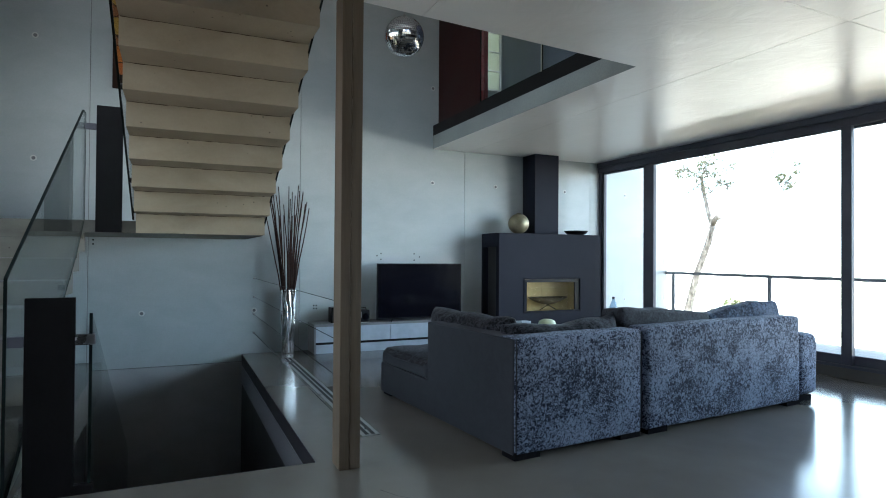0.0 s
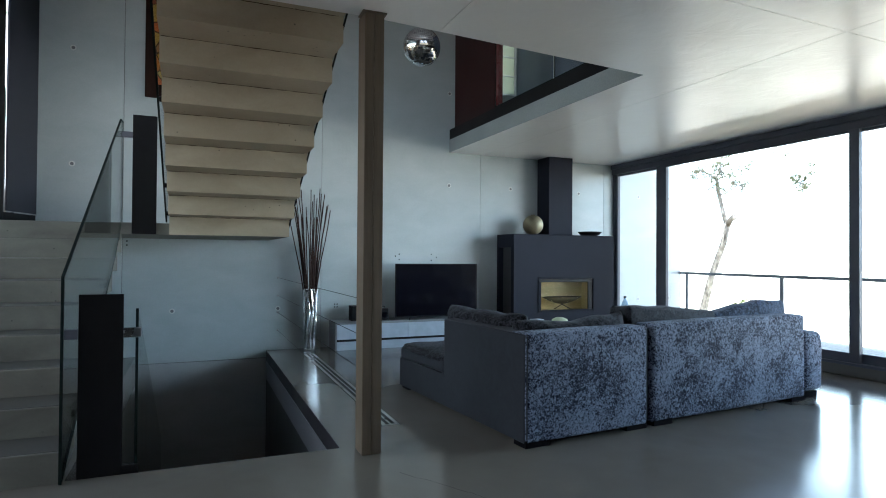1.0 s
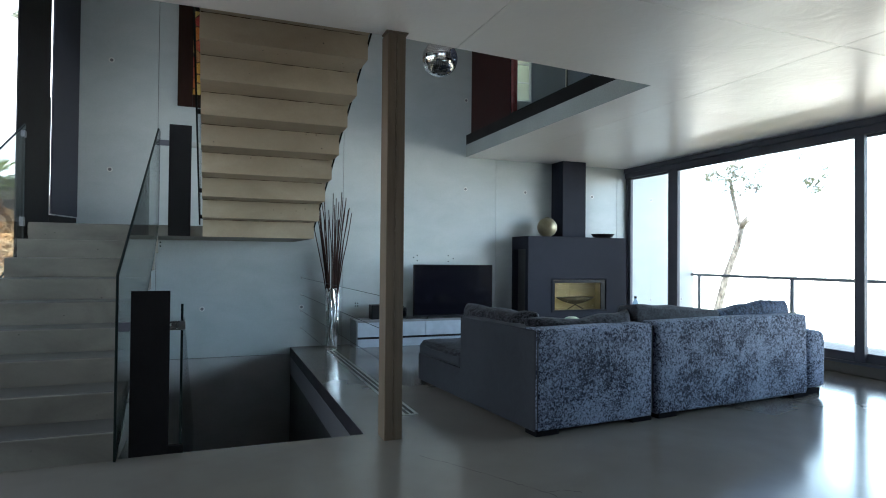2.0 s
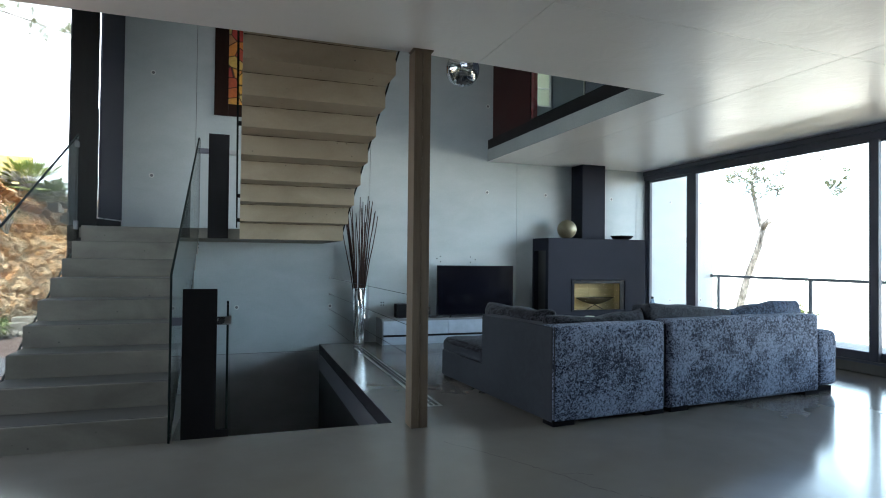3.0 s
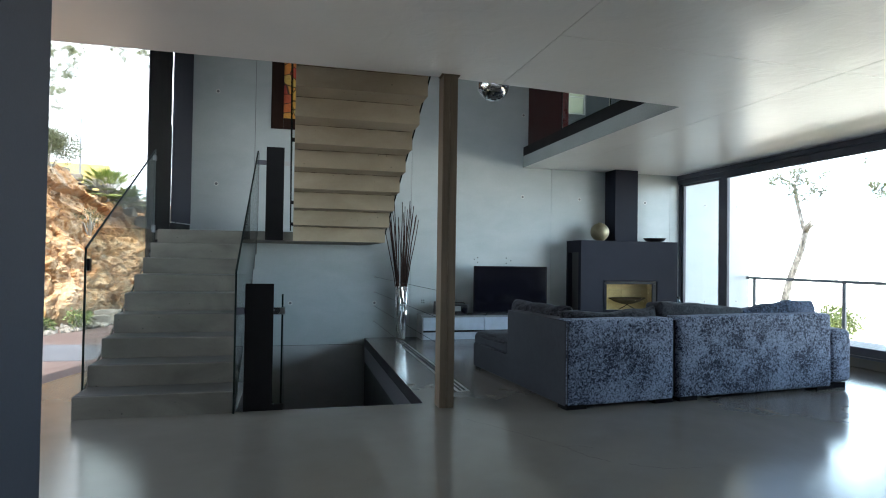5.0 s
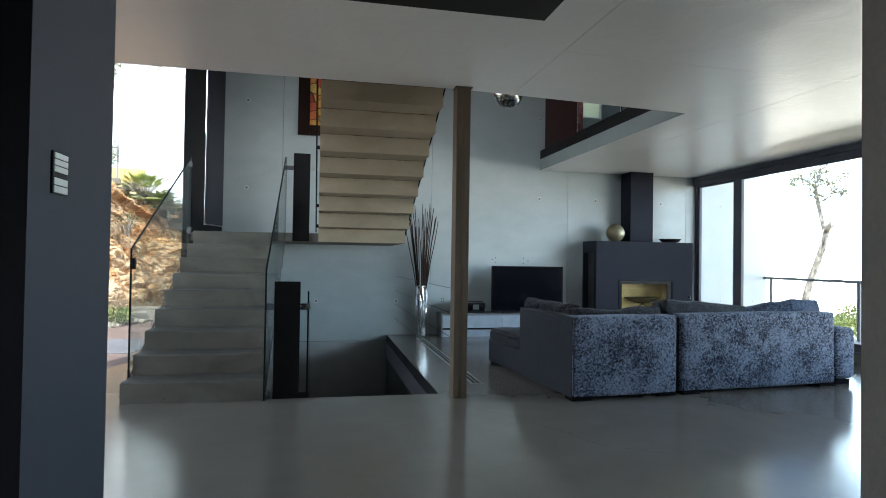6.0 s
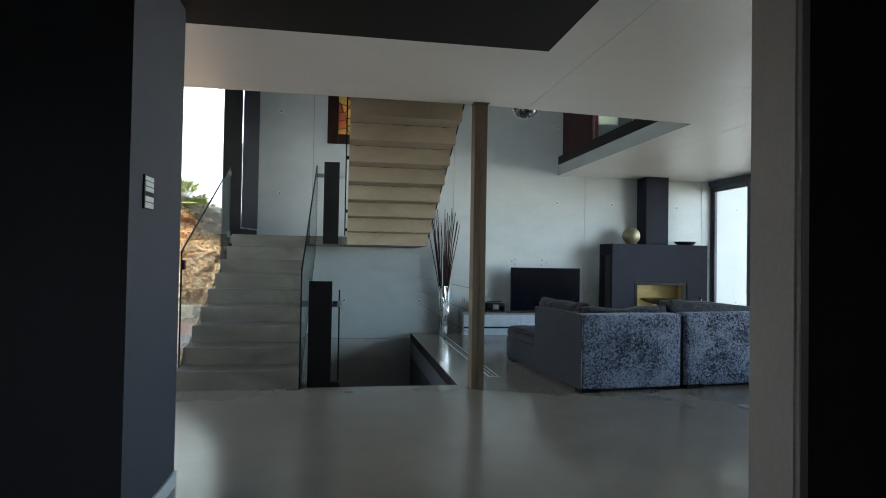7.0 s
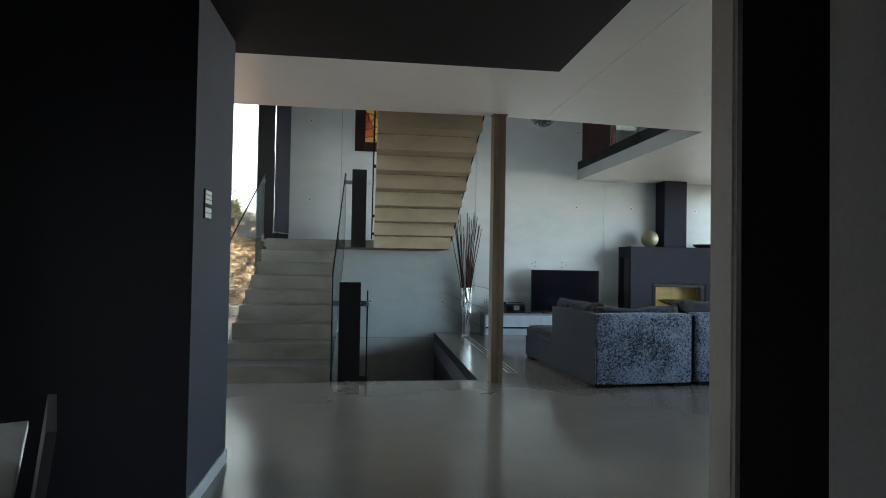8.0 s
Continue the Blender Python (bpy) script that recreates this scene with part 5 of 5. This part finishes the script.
# ---- switches on the passage wall ----
sw = thing("switch_plate", "black framed double switch with silver rockers", "light switch", (LEFT_X, -2.925, 1.49))
part("plate", solid(0.0, 0.009, -0.058, 0.068, 0.001, 0.160, bevel=0.003), BLACK_PLASTIC, sw)
for z0, z1 in ((0.006, 0.033), (0.035, 0.062), (0.082, 0.105), (0.107, 0.130), (0.132, 0.154)):
    part("rocker", solid(0.0095, 0.013, -0.052, 0.062, z0 + 0.001, z1 - 0.001, bevel=0.001, seg=1), PALE_FRAME, sw, "silver rocker")

# ---- kitchen corner glimpsed beside the passage ----
tbl = thing("dining_table", "white topped table at the edge of the dark kitchen", "table", (-2.43, -5.11, 0), 25.5)
part("tabletop", solid(-0.45, 0.45, -0.8, 0.8, 0.72, 0.75, bevel=0.004), TABLE_WHITE, tbl)
for x in (-0.42, 0.37):
    for y in (-0.76, 0.71):
        part("leg", solid(x, x + 0.05, y, y + 0.05, 0, 0.72, bevel=0.003), BLACK_PLASTIC, tbl)
chair = thing("dining_chair", "slim dark grey dining chair beside the pale table", "chair", (-2.245, -4.86, 0), 116)
part("seat", soft_block(bmesh.new(), -0.21, 0.21, -0.21, 0.21, 0.43, 0.47, 0.005, 3, 6, 0.002, 0.015), GREY_PIER, chair, "", True)
part("backrest", prism(bmesh.new(), [(-0.20, 0.46), (-0.18, 0.46), (-0.232, 0.915), (-0.252, 0.915)], -0.2, 0.2), GREY_PIER, chair)
for x in (-0.19, 0.17):
    for y in (-0.2, 0.18):
        part("leg", solid(x, x + 0.022, y, y + 0.022, 0, 0.43, bevel=0.003), BRUSHED, chair)


# ---- terrace ----
terrace = tagged(new("terrace", mesh_of("terrace", solid(EAST + 0.17, 7.52, -6, WALL_Y, -0.3, 0.05), PEBBLE)), "terrace base outside the windows", "terrace", "", "structure")
board_me = mesh_of("board", solid(-0.067, 0.067, -5.2, 5.2, 0, 0.025, bevel=0.003, seg=1), DECK)
for k in range(12):
    ob = new("board", board_me)
    ob.parent = terrace
    ob.location = (EAST + 0.25 + 0.142 * k, -0.66, 0.052)
rail = thing("terrace_railing", "slim grey steel terrace railing", "railing", (7.2, WALL_Y, 0.05))
part("top_rail", solid(-0.022, 0.022, -9.0, -0.001, 0.940, 0.990, bevel=0.003), GALVANISED, rail)
for k in range(5):
    part("post", solid(-0.016, 0.016, -0.213 - 1.87 * k, -0.155 - 1.87 * k, 0.0, 0.940, bevel=0.002, seg=1), GALVANISED, rail)


# ---- ground and distance ----
bm = bmesh.new()
NX = 60
rows = []
for i in range(NX + 1):
    x = -60 + 460 * (i / NX) ** 1.0
    row = []
    for j in range(41):
        y = -160 + 8 * j
        # drops steeply so the low emissive panel still reaches the ceiling
        slope = 0.0 if x < 7.6 else -min((x - 7.6) * 0.35, 64)
        row.append(bm.verts.new((x, y, -0.42 + slope)))
    rows.append(row)
for i in range(NX):
    for j in range(40):
        x, y = rows[i][j].co.x, rows[i][j].co.y
        bm.faces.new((rows[i][j], rows[i + 1][j], rows[i + 1][j + 1], rows[i][j + 1]))
cut = [f for f in bm.faces if -12 < f.calc_center_median().x < 13 and -16 < f.calc_center_median().y < 10]
bmesh.ops.delete(bm, geom=cut, context="FACES")
setting("ground", bm, EARTH, "dry hillside falling away from the house", "ground", True)
bm = solid(7.54, 14, -20, 14, -3.4, -1.1)
setting("ground_garden", bm, EARTH, "dry garden ground below the terrace", "ground")
bm = solid(-321, -320, -500, 700, -20, 200)
box(bm, -500, 300, 520, 521, -20, 260)
setting("backdrop_sky_haze", bm, HAZE_WEST, "glowing pale panel for the sky haze beyond the rock", "backdrop")
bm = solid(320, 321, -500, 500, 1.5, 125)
setting("backdrop_haze", bm, HAZE, "glowing white panel for the hazy distance", "backdrop")
# warm emissive panel added below the horizon to light ceiling and upper wall
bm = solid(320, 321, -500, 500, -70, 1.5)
setting("backdrop_low_glow", bm, HAZE_LOW, "warm glowing panel added below the horizon to light the ceiling", "backdrop")

# drive outside the entrance front
bm = bmesh.new()
prism(bm, [(facade_x(-9) - 0.06, -9), (facade_x(4.7) - 0.06, 4.7), (-2.95, 4.9), (-2.0, 20), (-30, 20), (-30, -9)], -0.35, -0.02, "z")
setting("pavement", bm, PAVING, "pinkish concrete paving outside the entrance", "pavement")
bm = bmesh.new()
prism(bm, [(-3.62, 3.05), (-3.30, 4.35), (-9.0, 5.2), (-9.0, 3.6)], -0.02, -0.014, "z")
setting("road", bm, ASPHALT, "strip of grey drive crossing the paving", "drive")


# ---- rock face ----
def rock_point(s, v):
    """s runs along the foot of the cutting, v up its face and on over the top."""
    keys = [(-11.0, 2.6), (-7.0, 4.7), (-5.25, 6.2), (-4.55, 8.6), (-3.2, 11.5), (-1.0, 15.5)]
    f = s * (len(keys) - 1)
    i = min(int(f), len(keys) - 2)
    a, b = Vector(keys[i]), Vector(keys[i + 1])
    p = a.lerp(b, f - i)
    back = Vector((-0.82, 0.57))
    top = 3.25 - 0.9 * max(0.0, min(1.0, (s - 0.40) / 0.35))
    if v < 1:
        lean = 1.5 * v ** 1.3
        z = top * v
    else:
        lean = 1.5 + (v - 1) * 9
        z = top + (v - 1) * 1.6
    return Vector((p.x + back.x * lean, p.y + back.y * lean, z)), Vector((0.78, -0.58, 0.25 if v < 1 else 0.9)).normalized()


bm = bmesh.new()
NS, NV = 420, 180
rows = []
for i in range(NS + 1):
    row = []
    for j in range(NV + 1):
        v = 1.6 * j / NV
        p, n = rock_point(i / NS, v)
        q = p * 0.75 + Vector((0.35 * noise.noise(p * 1.3), 0.35 * noise.noise(p * 1.3 + Vector((9, 0, 0))), 0))
        d, cells = noise.voronoi(Vector((q.x, q.y, q.z * 1.35)))
        block = noise.noise(cells[0] * 3.7) * 0.50 + min(0.10, (d[1] - d[0]) * 0.3) + (Vector((q.x, q.y, q.z * 1.35)) - cells[0]).dot(noise.noise_vector(cells[0] * 1.7)) * 0.24
        cells2 = noise.voronoi(q * 3.1)[1]
        lean = noise.noise_vector(cells2[0] * 2.7)
        small = noise.noise(cells2[0] * 5.1) * 0.13 + (q * 3.1 - cells2[0]).dot(lean) * 0.10
        cells3 = noise.voronoi(q * 8.5)[1]
        small += noise.noise(cells3[0] * 4.3) * 0.03 + (q * 8.5 - cells3[0]).dot(noise.noise_vector(cells3[0] * 1.9)) * 0.035
        crag = abs(noise.noise(Vector((p.x * 3.1, p.y * 3.1, p.z * 6.5)))) * 0.10 + abs(noise.noise(Vector((p.x * 7, p.y * 7, p.z * 12)))) * 0.07
        fade = min(1.0, v * 6 + 0.2) * (1.0 if v < 1 else max(0.35, 1 - (v - 1) * 3))
        p = p + n * ((block + small - crag + noise.fractal(p * 2.2, 1.0, 2.0, 4) * 0.07) * fade)
        if j == 0:
            p.z = -0.3
        row.append(bm.verts.new(p))
    rows.append(row)
for i in range(NS):
    for j in range(NV):
        bm.faces.new((rows[i][j], rows[i + 1][j], rows[i + 1][j + 1], rows[i][j + 1]))
bmesh.ops.recalc_face_normals(bm, faces=bm.faces[:])
whole("rock_face", bm, ROCK, "rough tan and orange rock cutting beside the drive", "rock face")

rng = random.Random(21)


def stones(n, seed):
    rs = random.Random(seed)
    bm = bmesh.new()
    for _ in range(n):
        s = rs.uniform(0.12, 0.85)
        p = rock_point(s, 0.0)[0]
        r = rs.uniform(0.025, 0.065) * (1.6 if rs.random() < 0.10 else 1)
        c = Vector((p.x + rs.uniform(-0.05, 0.65) * 0.8, p.y - rs.uniform(-0.05, 0.65) * 0.6, r * 0.35 - 0.02))
        got = bmesh.ops.create_icosphere(bm, subdivisions=1, radius=r, matrix=Matrix.Translation(c) @ Euler((rs.uniform(0, 3), rs.uniform(0, 3), rs.uniform(0, 3))).to_matrix().to_4x4() @ Matrix.Diagonal((1, rs.uniform(0.6, 1), rs.uniform(0.5, 0.8), 1)))
        for v in got["verts"]:
            v.co += Vector((rs.uniform(-1, 1), rs.uniform(-1, 1), rs.uniform(-1, 1))) * r * 0.15
    return bm


whole("loose_stones", stones(1000, 5), PEBBLE, "loose pale stones along the foot of the rock", "stones", kind="stuff")
for k, (x, y, s) in enumerate(((-4.55, 7.35, 0.2), (-4.38, 7.75, 0.17), (-4.62, 7.05, 0.14))):
    bm = solid(-s, s, -s * 0.8, s * 0.8, -0.02, s * 1.2, bevel=s * 0.2)
    for v in bm.verts:
        v.co += Vector((noise.noise(v.co * 6 + Vector((k, 0, 0))), noise.noise(v.co * 6 + Vector((0, k, 5))), 0)) * 0.05
    whole("boulder", bm, PEBBLE, "squared pale stone block at the foot of the rock", "boulder", (x, y, 0), 20 * k, group="blocks by the rock")

# low dry stone wall on the rock top
dry = thing("stone_wall", "low dry stone wall stepping down the rock top", "stone wall", (-5.5, 10.2, 2.3))
for k in range(44):
    bm = solid(-0.15, 0.15, -0.12, 0.12, 0, rng.uniform(0.14, 0.22), bevel=0.04)
    c, r = k % 11, k // 11
    ob = part("stone", bm, PEBBLE, dry)
    x = -1.25 + 0.27 * c + rng.uniform(-0.05, 0.05) + 0.12 * (r % 2)
    ob.location = (x, 0.08 * c + rng.uniform(-0.05, 0.05), 0.17 * r + 0.10 - 0.40 * (x + 0.5))
    ob.rotation_euler = (rng.uniform(-0.1, 0.1), rng.uniform(-0.1, 0.1), rng.uniform(-0.4, 0.4))
whole("garden_wall", solid(-0.9, 0.9, -0.1, 0.1, 0, 1.75, bevel=0.02), surface("yellow_render", (0.50, 0.40, 0.14), (0.62, 0.50, 0.20), 2, 30, (0.7, 0.9), 0.3, 0.01),
      "yellow rendered garden wall standing behind the rock", "garden wall", (-7.2, 13.5, 2.05), 8)


# ---- plants ----
def leaf(bm, p, d, up, length, width):
    """A folded leaf blade of four triangles."""
    d = d.normalized()
    s = d.cross(up)
    s = s.normalized() if s.length > 0.01 else Vector((1, 0, 0))
    n = s.cross(d)
    a, m, t = bm.verts.new(p), bm.verts.new(p + d * length * 0.5 + n * width * 0.1), bm.verts.new(p + d * length - n * width * 0.15)
    l, r = bm.verts.new(p + d * length * 0.45 + s * width / 2 + n * width * 0.25), bm.verts.new(p + d * length * 0.45 - s * width / 2 + n * width * 0.25)
    for f in ((a, m, l), (l, m, t), (a, r, m), (r, t, m)):
        bm.faces.new(f)


def rand_dir(rs):
    while True:
        v = Vector((rs.uniform(-1, 1), rs.uniform(-1, 1), rs.uniform(-1, 1)))
        if 0.05 < v.length < 1:
            return v.normalized()


def leaf_cloud(bm, c, r, n, length, width, rs, squash=0.7):
    for _ in range(n):
        v = rand_dir(rs)
        p = Vector(c) + Vector((v.x * r, v.y * r, v.z * r * squash)) * rs.uniform(0.35, 1.0)
        leaf(bm, p, (v + rand_dir(rs) * 0.9), rand_dir(rs), length * rs.uniform(0.6, 1.2), width * rs.uniform(0.7, 1.2))
    return bm


def shrub(name, label, at, r, n, length, width, material, seed, group=""):
    rs = random.Random(seed)
    ob = thing(name, label, "shrub", at, 0, group)
    st = bmesh.new()
    lf = bmesh.new()
    for k in range(9):
        v = rand_dir(rs)
        tip = Vector((v.x * r * 0.8, v.y * r * 0.8, r * (0.55 + 0.7 * abs(v.z))))
        tube(st, [(0, 0, -0.15), tip * 0.5 + Vector((0, 0, 0.05)), tip], [0.02, 0.012, 0.004], 5)
        leaf_cloud(lf, tip, r * 0.5, n // 9, length, width, rs, 0.9)
    part("stems", st, BARK, ob, "", True)
    part("foliage", lf, material, ob)
    return ob


shrub("shrub", "grey-green shrub on top of the rock", (-6.2, 8.95, 2.92), 0.62, 6200, 0.065, 0.020, LEAF, 3, "shrubs on the rock")
shrub("shrub", "small grey-green shrub growing on the rock face", (-5.3, 8.6, 1.75), 0.30, 420, 0.07, 0.02, LEAF, 4, "shrubs on the rock")
shrub("shrub", "small green weed at the foot of the rock", (-4.75, 6.35, -0.02), 0.22, 300, 0.10, 0.03, BUSH_LEAF, 5, "weeds by the rock")
shrub("shrub", "small green weed at the foot of the rock", (-5.15, 5.9, -0.02), 0.16, 220, 0.09, 0.03, BUSH_LEAF, 6, "weeds by the rock")
shrub("shrub", "bright green bush beyond the terrace railing", (11.45, 6.5, -0.72), 0.66, 5200, 0.075, 0.032, BUSH_LEAF, 7, "bushes beyond the terrace")
shrub("shrub", "green bush at the foot of the pale tree", (9.95, 5.85, -0.85), 0.62, 3000, 0.07, 0.03, BUSH_LEAF, 8, "bushes beyond the terrace")


def fan_palm(at, size, seed):
    rs = random.Random(seed)
    ob = thing("fan_palm", "low fan palm with spiky yellow-green leaves on the rock", "palm", at, 0, "palms on the rock")
    st, lf = bmesh.new(), bmesh.new()
    for k in range(58):
        az, el = rs.uniform(0, 2 * math.pi), rs.uniform(0.0, 1.2)
        d = Vector((math.cos(az) * math.cos(el), math.sin(az) * math.cos(el), math.sin(el)))
        hub = d * size * rs.uniform(0.45, 0.8)
        tube(st, [(0, 0, 0), hub * 0.5 + Vector((0, 0, 0.03)), hub], [0.012, 0.008, 0.006], 5)
        side = d.cross(Vector((0, 0, 1))).normalized()
        for j in range(15):
            a = (j - 7) * 0.2
            bd = (d * math.cos(a) + side * math.sin(a) + Vector((0, 0, -0.22))).normalized()
            leaf(lf, hub, bd, Vector((0, 0, 1)), size * 0.42 * rs.uniform(0.8, 1.1), 0.024)
    part("stems", st, BARK, ob, "", True)
    part("fronds", lf, PALM_LEAF, ob)
    return ob


fan_palm((-5.35, 10.1, 2.62), 0.74, 2)
fan_palm((-5.0, 10.3, 2.40), 0.52, 3)


def limb(bm, a, b, r0, r1, rs, wob=0.08, n=7):
    pts = [Vector(a).lerp(Vector(b), k / n) + Vector((rs.uniform(-wob, wob), rs.uniform(-wob, wob), rs.uniform(-wob, wob))) * (0 if k in (0, n) else 1) for k in range(n + 1)]
    tube(bm, pts, [r0 + (r1 - r0) * k / n for k in range(n + 1)], 9)
    return pts


# pine beside the drive, its boughs hanging into view
rs = random.Random(9)
pine = thing("pine_tree", "pine tree with hanging boughs over the drive", "tree", (-9.5, 8.0, 2.6))
tr, nd = bmesh.new(), bmesh.new()
limb(tr, (0, 0, -0.6), (0.4, -0.2, 6.5), 0.22, 0.08, rs, 0.1)
for base, tip, start in (((0.2, 0, 3.0), (4.4, -1.55, 2.35), 4), ((0.15, 0, 2.4), (4.3, -1.5, 1.95), 5), ((0.1, 0, 2.0), (4.1, -1.4, 1.45), 5), ((0.3, 0, 3.6), (5.5, -1.2, 2.33), 5),
                         ((0.3, 0, 3.9), (5.0, -1.6, 2.75), 5), ((0.2, 0, 2.7), (4.35, -1.6, 2.15), 6), ((0.15, 0, 2.2), (4.2, -1.5, 1.70), 6), ((0.1, 0, 1.9), (4.0, -1.35, 1.25), 6), ((0.3, -0.1, 4.5), (3.0, 0.8, 4.6), 4), ((0.3, -0.1, 4.0), (-2.5, 0.8, 4.2), 4)):
    pts = limb(tr, base, tip, 0.055, 0.008, rs, 0.10, 9)
    for k, p in enumerate(pts[start:]):
        for _ in range(7):
            q = p + rand_dir(rs) * rs.uniform(0.10, 0.36) + Vector((0.05, 0, -0.06))
            tube(tr, [p, (p + q) / 2 + Vector((0, 0, 0.03)), q], [0.006, 0.004, 0.002], 4)
            for f in (0.55, 0.8, 1.0):
                hub = p.lerp(q, f)
                for _ in range(46):
                    leaf(nd, hub, rand_dir(rs) + (q - p).normalized() * 0.8, rand_dir(rs), rs.uniform(0.06, 0.11), 0.0045)
part("trunk", tr, BARK, pine, "", True)
part("crown", nd, NEEDLE, pine)

# pale tree beyond the terrace
tree = thing("terrace_tree", "leaning pale barked tree with a cut limb and sparse leaves", "tree", (10.07, 7.04, -1.30))
tree.scale = (1.086, 1.086, 1.086)
tr, lf = bmesh.new(), bmesh.new()
trunk = [(0, 0.1, 0), (0, -0.10, 0.6), (0.02, -0.30, 1.32), (0, -0.52, 2.0), (0.03, -0.80, 2.7), (0, -0.94, 3.1)]
tube(tr, trunk, [0.112, 0.100, 0.086, 0.074, 0.067, 0.064], 12)
tube(tr, [(0, -0.94, 3.07), (-0.02, -1.02, 3.18), (-0.03, -1.13, 3.24)], [0.057, 0.062, 0.072], 12)
tube(tr, [(0, -0.92, 3.05), (0.03, -0.80, 3.32), (0, -0.72, 3.7), (0.02, -0.62, 4.1)], [0.052, 0.046, 0.039, 0.033], 10)
forks = [((0.02, -0.64, 4.05), (0.1, -0.07, 4.42), 1), ((0.02, -0.66, 4.0), (-0.1, -0.95, 4.40), 1), ((0.02, -0.62, 4.1), (0.2, -0.60, 4.6), 1), ((0.0, -0.72, 3.7), (0.1, -1.10, 3.98), 1), ((0.0, -0.72, 3.75), (0.1, -0.42, 4.02), 1),
         ((0.02, -0.64, 4.05), (0.1, -1.10, 4.2), 1), ((0.1, -1.05, 3.95), (0.05, -1.25, 3.78), 1), ((0.05, -0.3, 4.25), (0.1, 0.1, 4.3), 1), ((-0.1, -0.95, 4.45), (0.0, -1.9, 4.65), 0), ((0.0, -1.3, 4.5), (0.05, -1.45, 4.15), 2),
         ((0.0, -1.9, 4.62), (0.1, -2.2, 4.30), 2), ((0.1, -2.2, 4.36), (0.1, -2.46, 3.76), 3)]
for a, b, kind in forks:
    pts = limb(tr, a, b, 0.016 if kind == 1 else 0.007, 0.004, rs, 0.05, 6)
    for k, p in enumerate(pts[2:]):
        if kind == 1 or (kind == 2 and k > 1) or (kind == 3 and k > 2):
            for _ in range(6):
                q = p + rand_dir(rs) * rs.uniform(0.06, 0.32)
                tube(tr, [p, (p + q) / 2, q], [0.005, 0.004, 0.002], 4)
                if rs.random() < 0.9 or kind == 3:
                    leaf_cloud(lf, q, rs.uniform(0.04, 0.10), 60 if kind == 3 else 12, 0.058, 0.024, rs)
part("trunk", tr, TREE_BARK, tree, "", True)
part("crown", lf, TREE_LEAF, tree)

# thin mast beyond the rock
mast = thing("mast", "thin grey mast standing beyond the rock", "mast", (-6.9, 13.1, 2.0))
part("pole", tube(bmesh.new(), [(0, 0, 0), (0, 0, 1.5), (0, 0, 3.0)], [0.03, 0.026, 0.02], 8), GALVANISED, mast, "", True)
